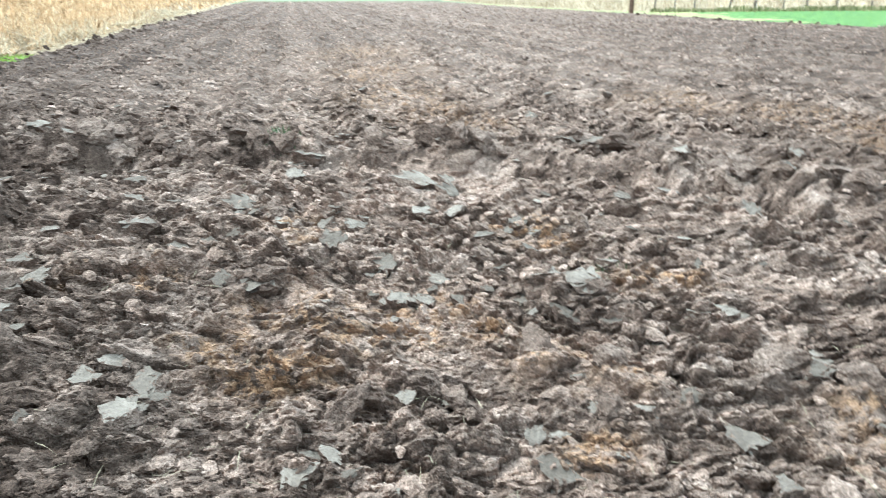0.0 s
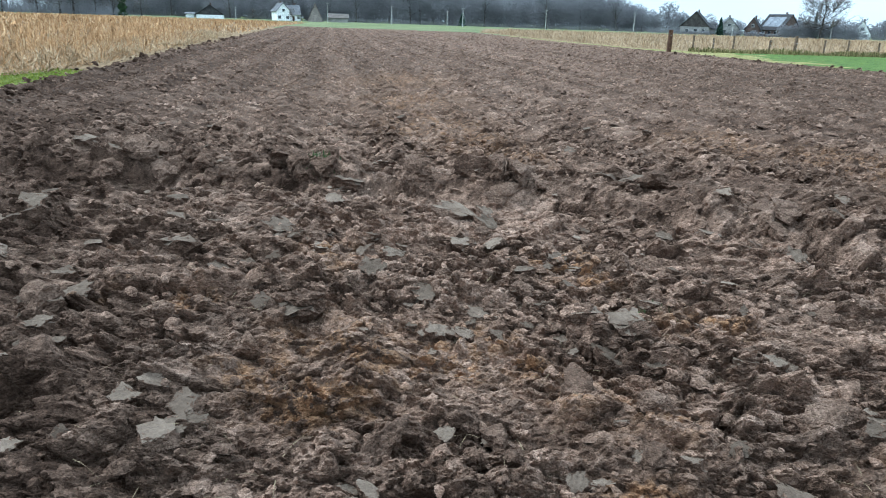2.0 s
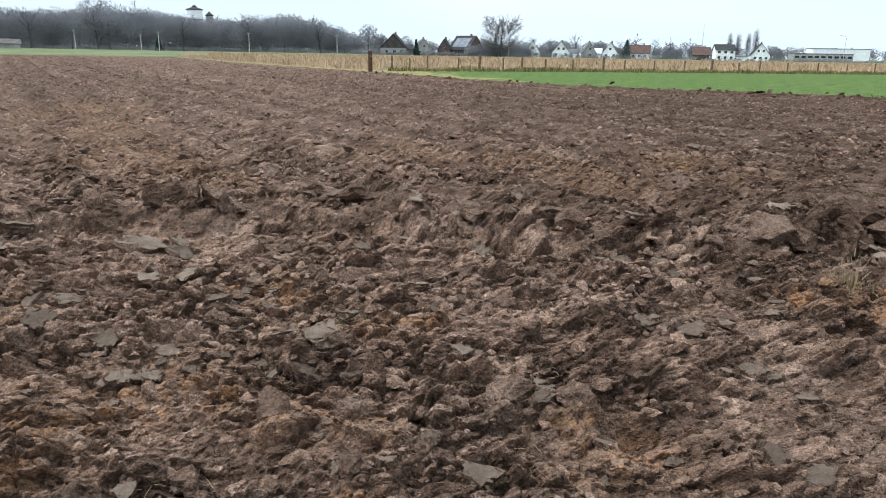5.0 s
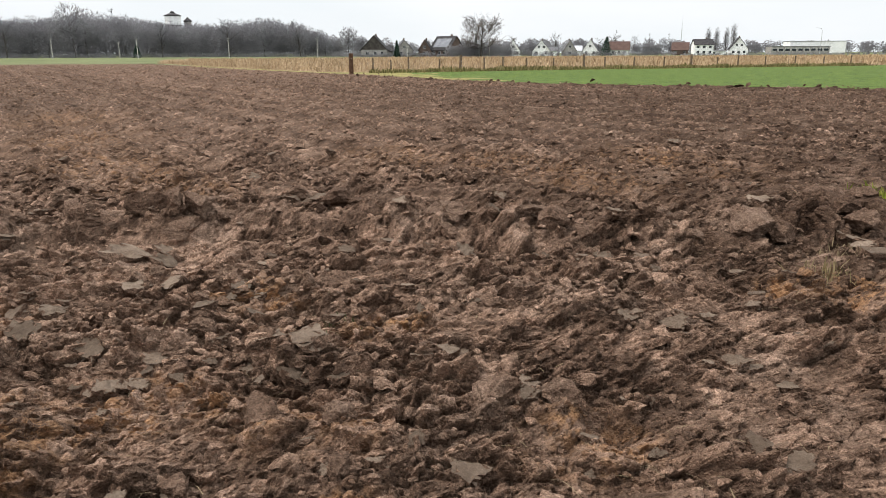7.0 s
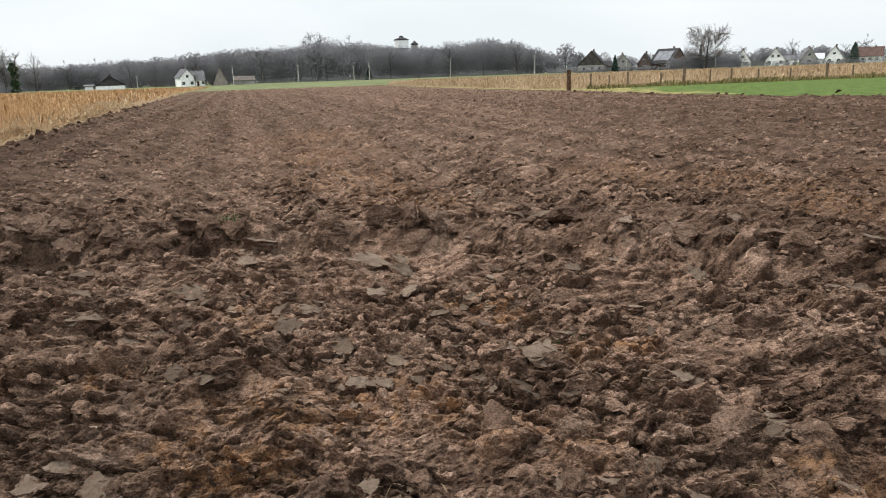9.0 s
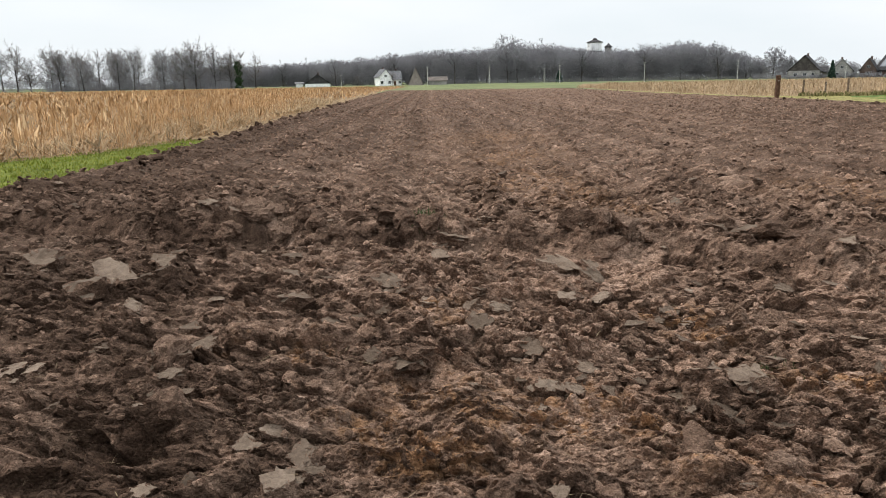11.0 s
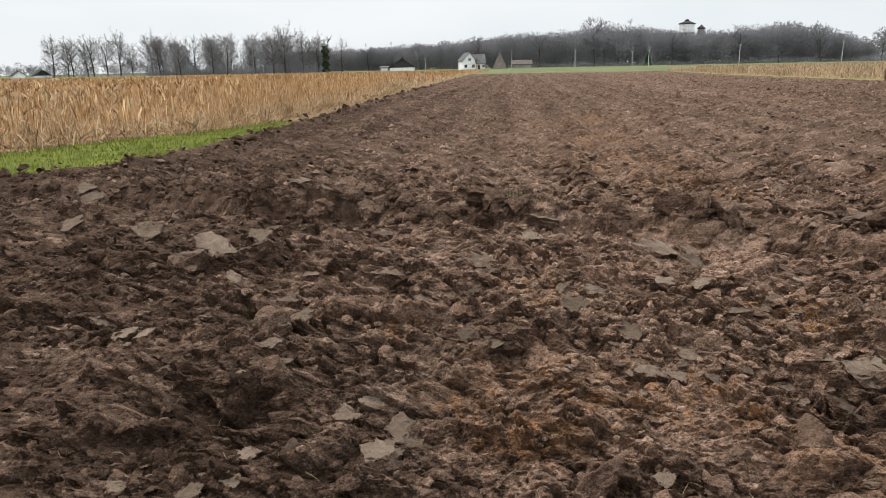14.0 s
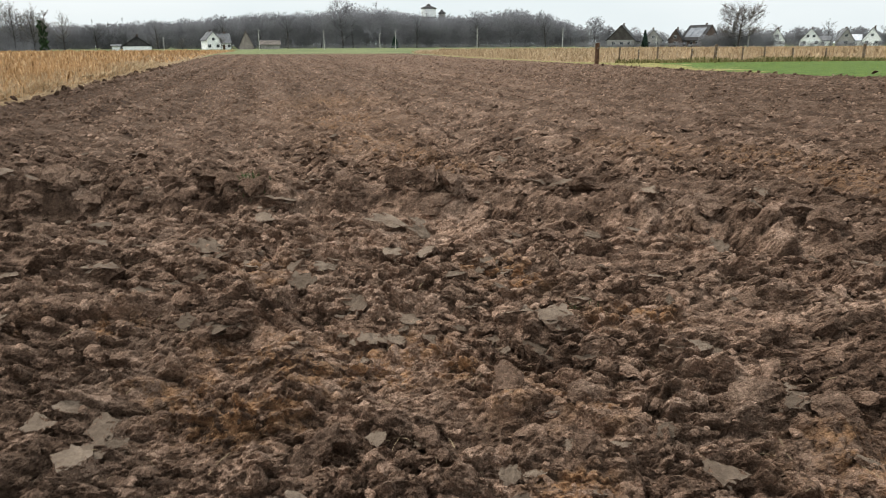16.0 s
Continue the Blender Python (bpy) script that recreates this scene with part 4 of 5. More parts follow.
def gable_house(x, y, turn, wide, deep, eaves, ridge, wall, roof, label, windows=(), along=True, door=False, chimney=True, name="house", gable=None):
    """A pitched-roof house; its front looks along -y of its own. along: the ridge runs along the front, else the gable is in front."""
    ob = base(name, x, y, 0, turn * 0.7 - math.degrees(math.atan2(x, y)), label, "house")
    w, d = wide / 2 - 0.3, deep / 2
    if along:
        v = [(-w, -d, -0.3), (w, -d, -0.3), (w, d, -0.3), (-w, d, -0.3), (-w, -d, eaves), (w, -d, eaves), (w, d, eaves), (-w, d, eaves), (-w, 0, ridge), (w, 0, ridge)]
        f = [(0, 1, 5, 4), (2, 3, 7, 6), (1, 2, 6, 9, 5), (3, 0, 4, 8, 7), (0, 3, 2, 1), (4, 5, 9, 8), (6, 7, 8, 9)]
    else:
        v = [(-w, -d, -0.3), (w, -d, -0.3), (w, d, -0.3), (-w, d, -0.3), (-w, -d, eaves), (w, -d, eaves), (w, d, eaves), (-w, d, eaves), (0, -d, ridge), (0, d, ridge)]
        f = [(0, 1, 5, 8, 4), (2, 3, 7, 9, 6), (1, 2, 6, 5), (3, 0, 4, 7), (0, 3, 2, 1), (5, 6, 9, 8), (7, 4, 8, 9)]
    mesh_object("wall", v, f, wall, ob)
    o, th = 0.45, 0.18
    if gable:
        v = [(-w, -d - 0.06, eaves), (w, -d - 0.06, eaves), (0, -d - 0.06, ridge), (-w, -d + 0.02, eaves), (w, -d + 0.02, eaves), (0, -d + 0.02, ridge)]
        mesh_object("gable_cladding", v, [(0, 1, 2), (5, 4, 3), (0, 3, 4, 1), (1, 4, 5, 2), (2, 5, 3, 0)], gable, ob, "dark boarded gable")
    for side in (-1, 1):
        if along:
            run, rise = d, ridge - eaves
            lo = (side * (run + o), eaves - o * rise / run)
            pr = [(lo[0], lo[1] + 0.03), (0, ridge + 0.03), (0, ridge + th + 0.03), (lo[0], lo[1] + th + 0.03)]
            v = [(sx * (w + o), p, q) for sx in (-1, 1) for p, q in pr]
        else:
            run, rise = w, ridge - eaves
            lo = (side * (run + o), eaves - o * rise / run)
            pr = [(lo[0], lo[1] + 0.03), (0, ridge + 0.03), (0, ridge + th + 0.03), (lo[0], lo[1] + th + 0.03)]
            v = [(p, sy * (d + o), q) for sy in (-1, 1) for p, q in pr]
        f = [(0, 1, 2, 3), (7, 6, 5, 4), (0, 4, 5, 1), (1, 5, 6, 2), (2, 6, 7, 3), (3, 7, 4, 0)]
        mesh_object("roof", v, f, roof, ob)
    if chimney:
        cx0, cz = (w * 0.4, ridge) if along else (0.3, ridge)
        part("chimney", block(cx0 - 0.35, 0.4, cz - 1.2, cx0 + 0.35, 1.1, cz + 1.0, 0.03), brick_wall, ob)
    for wx, wz, ww, wh in windows:
        fr = part("window", block(wx - ww / 2, -d - 0.05, wz - wh / 2, wx + ww / 2, -d + 0.02, wz + wh / 2), frame_mat, ob)
        part("pane", block(wx - ww / 2 + 0.08, -d - 0.07, wz - wh / 2 + 0.08, wx - 0.03, -d - 0.051, wz + wh / 2 - 0.08), pane_mat, fr)
        part("pane", block(wx + 0.03, -d - 0.07, wz - wh / 2 + 0.08, wx + ww / 2 - 0.08, -d - 0.051, wz + wh / 2 - 0.08), pane_mat, fr)
    if door:
        part("door", block(-0.5, -d - 0.06, -0.1, 0.5, -d + 0.02, 2.1, 0.01), dark_post_mat, ob)
    return ob


# farm before the wood
gable_house(-102.4, 330, 20, 6.4, 10, 4.2, 7.4, white_wall, grey_roof, "white rendered farmhouse with grey tiled roof", [(-1.8, 1.5, 1.3, 1.4), (1.8, 1.5, 1.3, 1.4), (0, 4.4, 1.2, 1.2)], False)
gable_house(-98.4, 334, 12, 6.6, 8, 2.9, 6.6, white_wall, grey_roof, "white farm wing with grey tiled roof", [(-2.4, 1.5, 1.2, 1.2), (2.2, 1.5, 1.2, 1.2)], True, True)
gable_house(-85.6, 326, 0, 7.2, 9, 0.6, 7.7, barn_boards, brown_roof, "steep brown-roofed timber barn beside the farmhouse", [], False, chimney=False, name="barn")
gable_house(-78, 338, 0, 9, 6, 2.0, 3.6, grey_wall, brown_roof, "low grey outbuilding with brown roof", [], True, chimney=False, name="shed")
gable_house(-123.6, 302, 0, 11.4, 9, 1.5, 5.3, white_wall, dark_roof, "low white bungalow with dark pitched roof", [], False, gable=dark_roof)
gable_house(-131.4, 300, 0, 3.6, 5, 1.6, 2.1, white_wall, grey_roof, "low white garage beside the bungalow", [], True, chimney=False, name="garage")
gable_house(-327.7, 298, 15, 9, 9, 1.2, 4.0, white_wall, dark_roof, "small white house with dark roof behind the stubble", [], False, gable=dark_roof)
gable_house(-352, 305, 15, 7, 8, 1.4, 3.6, white_wall, dark_roof, "small white cottage behind the stubble", [], False)

spread_trees(row_protos, [(-95.0, 321, 6.0), (-111, 318, 5.0)], "small dark bare tree before the farm", "farm trees", 9)

# village
gable_house(80.5, 333, -10, 12.5, 11, 3.2, 9.3, grey_wall, dark_roof, "grey village house with steep dark roof and boarded gable", [(-3, 1.6, 1.4, 1.4), (0.5, 1.6, 1.4, 1.4), (3.6, 1.6, 1.2, 1.4)], False, gable=dark_wall)
gable_house(87, 338, 0, 6, 9, 2.6, 4.6, grey_wall, dark_roof, "low dark-roofed annexe beside a village house", [(0, 1.4, 1.2, 1.2)], True, chimney=False)
gable_house(93.8, 333, 8, 8.6, 10, 3.0, 7.4, grey_wall, grey_roof, "grey house with pale grey pitched roof", [(-1.6, 1.6, 1.2, 1.3), (1.6, 1.6, 1.2, 1.3), (0, 4.3, 1.2, 1.1)], False)
gable_house(105, 334, -8, 6.4, 10, 3.2, 7.6, brick_wall, dark_roof, "narrow red brick house with dark roof", [(0, 1.6, 1.6, 1.4), (0, 4.3, 1.2, 1.2)], False)
solar = gable_house(115.2, 333, -60, 12.5, 11, 3.2, 9.2, brick_wall, dark_roof, "large dark brick house with grey roof panels", [(-3.2, 1.7, 1.5, 1.4), (0.2, 1.7, 1.5, 1.4), (3.4, 1.7, 1.5, 1.4)], True)
for k in range(3):
    s0, s1 = 0.12, 0.78
    x0 = -4.6 + 3.1 * k
    yz = [(-5.5 * (1 - s), 3.2 + 6.0 * s + 0.32) for s in (s0, s1)]
    v = [(x0, yz[0][0], yz[0][1]), (x0 + 2.9, yz[0][0], yz[0][1]), (x0 + 2.9, yz[1][0], yz[1][1]), (x0, yz[1][0], yz[1][1])]
    v += [(a, b - 0.04, c + 0.06) for a, b, c in v]
    mesh_object("roof_panel", v, [(3, 2, 1, 0), (4, 5, 6, 7), (0, 1, 5, 4), (1, 2, 6, 5), (2, 3, 7, 6), (3, 0, 4, 7)], solar_mat, solar, "grey glass roof panel")
gable_house(161.5, 360, 0, 8.2, 10, 2.4, 8.0, white_wall, dark_roof, "white gabled house with dark roof in the village", [(0, 4.6, 1.6, 1.3), (-1.8, 1.6, 1.3, 1.3), (1.8, 1.6, 1.3, 1.3)], False)
gable_house(178, 360, 0, 10, 10, 2.5, 8.0, white_wall, grey_roof, "cream gabled house with grey roof", [(-1.3, 4.6, 1.2, 1.3), (1.3, 4.6, 1.2, 1.3), (-2.6, 1.6, 1.4, 1.4), (2.6, 1.6, 1.4, 1.4)], False)
gable_house(187, 366, 0, 7, 8, 2.6, 4.6, white_wall, grey_roof, "low white house wing with grey roof", [(0, 1.5, 1.4, 1.2)], True, chimney=False)
gable_house(195.5, 362, 10, 7.4, 10, 3.0, 8.0, grey_wall, grey_roof, "grey gabled village house", [(0, 4.8, 1.4, 1.2), (0, 1.6, 1.8, 1.4)], False)
gable_house(202, 366, 0, 7, 8, 2.6, 5.2, white_wall, panel_roof, "white village house with pale roof", [(0, 1.5, 1.6, 1.2)], True, chimney=False)
gable_house(208, 360, -6, 8.6, 10, 2.8, 8.4, white_wall, grey_roof, "white gabled house beside a dark conifer", [(0, 5.0, 1.3, 1.2), (-2, 1.6, 1.4, 1.4), (2, 1.6, 1.4, 1.4)], False)
gable_house(227, 362, 0, 11.5, 9, 3.2, 7.4, white_wall, red_roof, "white house with red tiled roof", [(-3, 1.7, 1.3, 1.3), (0, 1.7, 1.3, 1.3), (3, 1.7, 1.3, 1.3)], True)
gable_house(266, 360, 0, 9.5, 9, 3.0, 7.0, brick_wall, red_roof, "brick house with red tiled roof behind a hedge", [(-2.4, 1.7, 1.3, 1.3), (2.4, 1.7, 1.3, 1.3)], True)
gable_house(266.3, 341, 18, 10.5, 9, 5.6, 8.4, white_wall, dark_roof, "two-storey white rendered house at the field edge",
            [(-3.2, 4.4, 1.5, 1.3), (0, 4.4, 1.5, 1.3), (3.2, 4.4, 1.5, 1.3), (-3.2, 1.6, 1.5, 1.4), (0, 1.6, 1.5, 1.4), (3.2, 1.6, 1.5, 1.4)], True)
gable_house(278.5, 343, 0, 9, 6, 2.2, 2.7, white_wall, grey_roof, "low white garage between two houses", [(-2, 1.2, 1.2, 1.0)], True, chimney=False, name="garage")
gable_house(289.3, 340, 10, 10, 10, 3.4, 9.3, white_wall, dark_roof, "white gabled house with steep dark roof", [(-1.3, 5.4, 1.2, 1.3), (1.3, 5.4, 1.2, 1.3), (-2.8, 1.7, 1.4, 1.4), (0, 1.7, 1.4, 1.4), (2.8, 1.7, 1.4, 1.4)], False)


def hall(x, y, turn, wide, deep, tall, wall, label, bays):
    ob = base("hall_building", x, y, 0, turn, label, "building")
    part("wall", block(-wide / 2, -deep / 2, -0.3, wide / 2, deep / 2, tall), wall, ob)
    part("roof", block(-wide / 2 - 0.3, -deep / 2 - 0.3, tall + 0.004, wide / 2 + 0.3, deep / 2 + 0.3, tall + 0.4, 0.05), grey_roof, ob)
    for k in range(bays):
        cx0 = -wide / 2 + wide * (k + 0.5) / bays
        win = part("window", block(cx0 - wide / bays * 0.4, -deep / 2 - 0.08, tall * 0.4, cx0 + wide / bays * 0.4, -deep / 2 + 0.02, tall * 0.78), frame_mat, ob)
        part("pane", block(cx0 - wide / bays * 0.36, -deep / 2 - 0.1, tall * 0.43, cx0 + wide / bays * 0.36, -deep / 2 - 0.081, tall * 0.75), pane_mat, win)


hall(440, 452, -25, 42, 14, 5.4, grey_wall, "long low grey hall with a window band", 9)
hall(469, 465, -25, 42, 16, 9.5, white_wall, "tall plain white industrial hall beside a lower one", 0)


def lathe(profile, sides=20):
    bm = bmesh.new()
    rings = [[bm.verts.new((r * math.cos(2 * math.pi * j / sides), r * math.sin(2 * math.pi * j / sides), z)) for j in range(sides)] for r, z in profile]
    for a, b in zip(rings, rings[1:]):
        for j in range(sides):
            bm.faces.new((a[j], a[(j + 1) % sides], b[(j + 1) % sides], b[j]))
    bm.faces.new(list(reversed(rings[0])))
    bm.faces.new(rings[-1])
    return bm


def water_tower():
    ob = base("water_tower", -7.9, 450, 0, 0, "white drum-shaped water tower with dark cap above the wood", "tower")
    part("shaft", lathe([(3.2, -0.5), (2.9, 8), (2.8, 16)]), grey_wall, ob)
    part("corbel", lathe([(2.8, 16.0), (4.4, 17.2), (4.4, 17.5)]), grey_roof, ob)
    part("drum", lathe([(4.3, 17.5), (4.3, 22.2)]), white_wall, ob)
    part("cap", lathe([(4.7, 22.2), (4.7, 22.6), (1.2, 23.9), (1.1, 24.6), (0.2, 24.9)]), dark_roof, ob)
    ob2 = base("tower_annexe", 0.0, 452, 0, 0, "smaller grey tower beside the water tower", "tower")
    part("shaft", lathe([(1.9, -0.5), (1.9, 19.4)]), grey_wall, ob2)
    part("cap", lathe([(2.4, 19.4), (2.4, 19.8), (0.8, 21.0), (0.3, 21.8)]), dark_roof, ob2)


water_tower()

# ---- poles along the road ----


def utility_pole(x, y, tall, label):
    ob = base("utility_pole", x, y, 0, 0, label, "pole", "road poles")
    part("shaft", lathe([(0.17, -0.3), (0.14, tall * 0.5), (0.10, tall)], 8), pole_mat, ob)
    part("crossarm", block(-0.5, -0.05, tall - 0.35, 0.5, 0.05, tall - 0.22, 0.01), pole_mat, ob)
    for s in (-0.42, 0.0, 0.42):
        part("insulator", block(s - 0.04, -0.04, tall - 0.22, s + 0.04, 0.04, tall - 0.06, 0.01), white_wall, ob)


for x, y, tall in [(-112, 300, 5.0), (-73.6, 300, 7.6), (-47.4, 300, 7.2), (-18.7, 300, 7.2), (14.2, 300, 7.6), (48.6, 300, 7.6), (86.4, 300, 4.6), (123.4, 300, 7.4), (-27.5, 330, 6.5)]:
    utility_pole(x, y, tall, "pale slim utility pole along a distant road")


def street_lamp():
    ob = base("street_lamp", 307, 300, 0, 0, "tall grey street lamp with a curved arm", "lamp")
    line = [Vector((0, 0, -0.3)), Vector((0, 0, 6)), Vector((0, 0, 12.2)), Vector((-0.8, 0, 13.1)), Vector((-3.2, 0, 13.4))]
    bag = Bag()
    bag.add(tube(line, 0.14, 0.07, 6))
    mesh_object("pole", bag.v, bag.f, steel_mat, ob)
    part("lamp_head", block(-4.4, -0.2, 13.3, -3.1, 0.2, 13.5, 0.04), steel_mat, ob)


street_lamp()
mast = base("radio_mast", 275, 372, 0, 0, "very thin grey mast behind village houses", "mast")
part("shaft", lathe([(0.22, -0.3), (0.14, 12), (0.07, 20.5)], 6), steel_mat, mast)
part("top_rod", lathe([(0.05, 20.4), (0.03, 22.5)], 5), steel_mat, mast)
part("collar", lathe([(0.3, 14.0), (0.3, 14.4)], 8), steel_mat, mast)

# ---- loose soil: smeared slabs and crumbs ----


def ball(level):
    bm = bmesh.new()
    bmesh.ops.create_icosphere(bm, subdivisions=level, radius=1)
    bm.verts.ensure_lookup_table()
    v = np.array([q.co[:] for q in bm.verts])
    f = np.array([[q.index for q in g.verts] for g in bm.faces])
    bm.free()
    return v, f


def surface_z(x, y, reach):
    """Height of the leaning soil under a piece of the given reach."""
    a = np.array([0, 1, -1, 0, 0, 0.7, -0.7, 0.7, -0.7]) * reach + x
    b = np.array([0, 0, 0, 1, -1, 0.7, 0.7, -0.7, -0.7]) * reach + y
    back = b.copy()
    for _ in range(3):
        z, heap, _ = ground_height(a, back, False)
        back = b + LEAN * heap
    return float(z.mean() + 0.6 * z.std())


def slab_mesh(seed, thick):
    """A torn plate of earth: a smeared flat top, ragged outline and crumbly sides."""
    rng = np.random.default_rng(seed)
    v, f = ball(3)
    v = v * np.array([0.62, 0.5, 0.5])
    for _ in range(6):
        a = rng.uniform(0, 6.28)
        d = np.array([math.cos(a), math.sin(a), rng.normal(0, 0.25)])
        d /= np.linalg.norm(d)
        v = v - np.maximum(v @ d - rng.uniform(0.26, 0.48), 0)[:, None] * d * 0.97
    rough = np.array([noise.fractal(Vector(q) * 5 + Vector((seed * 1.3, 0, 0)), 0.7, 2.1, 5) for q in v])
    v[:, :2] *= (1 + 0.42 * rough)[:, None]
    rise = 0.16 * v[:, 0] * rng.normal(0, 1) + 0.06 * np.array([noise.fractal(Vector(q) * 5 + Vector((0, seed, 0)), 0.7, 2.1, 3) for q in v])
    v[:, 2] = np.minimum(v[:, 2], thick / 2) + rise
    v[:, 2] = np.where(v[:, 2] < 0, v[:, 2] * 0.8 + 0.05 * rough, v[:, 2])
    me = bpy.data.meshes.new("soil_slab")
    me.from_pydata([tuple(q) for q in v], [], [tuple(int(k) for k in q) for q in f])
    me.materials.append(soil_face)
    me.materials.append(soil)
    me.update()
    for q in me.polygons:
        q.material_index = 0 if q.normal.z > 0.82 else 1
    for key, value in (("ochre", 0.0), ("soil_tone", 0.36)):
        mk = me.attributes.new(key, "FLOAT", "POINT")
        mk.data.foreach_set("value", np.full(len(v), value, np.float32))
    return me


slab_meshes = [slab_mesh(700 + k, 0.16 + 0.06 * (k % 3)) for k in range(14)]
slab_rng = random.Random(77)


def soil_slab(x, y, size, tip=None, mesh=None, proud=0.3):
    """One slab of earth lying tipped on the soil, mostly leaning towards the south."""
    me = slab_meshes[slab_rng.randrange(len(slab_meshes))] if mesh is None else slab_meshes[mesh]
    ob = new("soil_slab", me)
    z = surface_z(x, y, 0.4 * size)
    tx, ty = tip if tip else (slab_rng.gauss(4, 9), slab_rng.gauss(0, 9))
    ob.matrix_basis = pose(x, y, z + 0.01 + proud * 0.2 * size, tx, ty, slab_rng.uniform(0, 360) if not tip else slab_rng.uniform(-30, 30)) @ Matrix.Diagonal((size, size * slab_rng.uniform(0.8, 1.1), size * slab_rng.uniform(0.7, 1.1), 1))
    ob.parent = ground


SLABS_RIGHT = [(0.78, 3.79, 0.26), (0.6, 3.87, 0.22), (0.7, 3.55, 0.21), (0.89, 3.38, 0.13), (1.54, 3.57, 0.18), (1.65, 3.63, 0.11), (1.62, 3.21, 0.11), (1.57, 4.19, 0.09), (1.23, 2.4, 0.19),
               (0.43, 2.46, 0.11), (0.52, 2.43, 0.09), (0.9, 2.58, 0.12), (1.04, 4.29, 0.18), (1.79, 3.07, 0.1), (2.85, 3.77, 0.15), (2.93, 3.78, 0.11), (3.19, 3.67, 0.15), (3.4, 3.64, 0.14),
               (3.05, 2.98, 0.17), (3.12, 2.92, 0.11), (3.45, 2.94, 0.11), (3.56, 2.85, 0.09), (3.66, 3.92, 0.18), (3.7, 3.61, 0.14), (4.36, 3.92, 0.24), (3.5, 4.41, 0.12), (1.85, 2.5, 0.1)]
SLABS_RIDGE = [(5.24, 5.67, 0.24), (5.44, 5.52, 0.32), (6.47, 5.64, 0.36), (5.9, 4.84, 0.3), (5.78, 4.61, 0.2), (5.46, 4.21, 0.36), (3.94, 5.68, 0.22), (3.0, 5.33, 0.2), (3.5, 5.13, 0.25),
               (3.88, 5.11, 0.22), (1.18, 7.84, 0.34), (1.48, 7.73, 0.36), (2.2, 6.9, 0.2), (-1.55, 7.36, 0.34), (-1.47, 6.44, 0.25), (-5.33, 8.86, 0.36), (-0.33, 6.24, 0.4), (-0.03, 6.09, 0.25),
               (-4.0, 7.75, 0.3), (-4.25, 7.7, 0.26), (0.3, 7.6, 0.22), (2.4, 5.6, 0.24), (1.9, 6.2, 0.2), (1.4, 5.7, 0.16), (2.9, 6.1, 0.22)]
SLABS_CENTRE = [(-0.17, 5.35, 0.24), (0.02, 5.35, 0.2), (0.19, 5.07, 0.1), (0.25, 4.61, 0.19), (0.21, 4.36, 0.16), (-0.67, 5.3, 0.13), (-0.7, 5.06, 0.22), (-0.92, 5.12, 0.2), (-0.4, 3.83, 0.1),
                (-0.24, 3.76, 0.22), (-0.08, 3.68, 0.13), (0.1, 3.8, 0.11), (-0.46, 4.12, 0.08), (-0.38, 4.27, 0.26), (-0.04, 4.11, 0.15), (0.57, 3.9, 0.16), (0.27, 3.96, 0.1), (0.07, 3.99, 0.08),
                (0.43, 4.92, 0.1), (0.61, 4.92, 0.14), (-0.76, 4.51, 0.26), (-0.24, 3.54, 0.08), (-1.05, 3.84, 0.32), (-1.3, 3.83, 0.2), (-1.68, 5.42, 0.26), (-1.85, 4.6, 0.18), (-1.68, 4.7, 0.15)]
SLABS_LEFT = [(-1.26, 2.7, 0.19), (-1.53, 2.72, 0.2), (-1.42, 2.82, 0.14), (-3.42, 3.37, 0.22), (-3.28, 3.36, 0.17), (-3.71, 5.31, 0.42), (-4.01, 5.84, 0.32), (-4.26, 5.45, 0.5), (-5.28, 5.73, 0.42),
              (-2.49, 3.58, 0.32), (-3.84, 3.28, 0.2), (-3.82, 3.57, 0.13), (-4.16, 4.94, 0.46), (-1.51, 4.79, 0.16), (-2.28, 4.95, 0.4), (-2.46, 3.92, 0.2), (-1.49, 3.15, 0.15), (-1.25, 2.43, 0.19),
              (-8.16, 7.8, 0.4), (-5.04, 5.18, 0.32), (-6.47, 5.91, 0.38), (-7.36, 7.1, 0.42), (-2.6, 5.6, 0.2), (-3.0, 5.0, 0.2), (-3.4, 4.5, 0.22), (-2.9, 6.3, 0.25)]
for group_of in (SLABS_RIGHT, SLABS_RIDGE, SLABS_CENTRE, SLABS_LEFT):
    for sx, sy, size in group_of:
        soil_slab(sx, sy, size * 0.9, proud=0.25)
fill_rng = random.Random(78)
for _ in range(170):
    sy = 2.0 + 11 * fill_rng.random() ** 1.5
    sx = fill_rng.uniform(-0.8, 0.85) * (sy + 1.0)
    soil_slab(sx, sy, (0.05 + 0.09 * fill_rng.random() ** 2) * (1 + 0.07 * sy), proud=0.2)


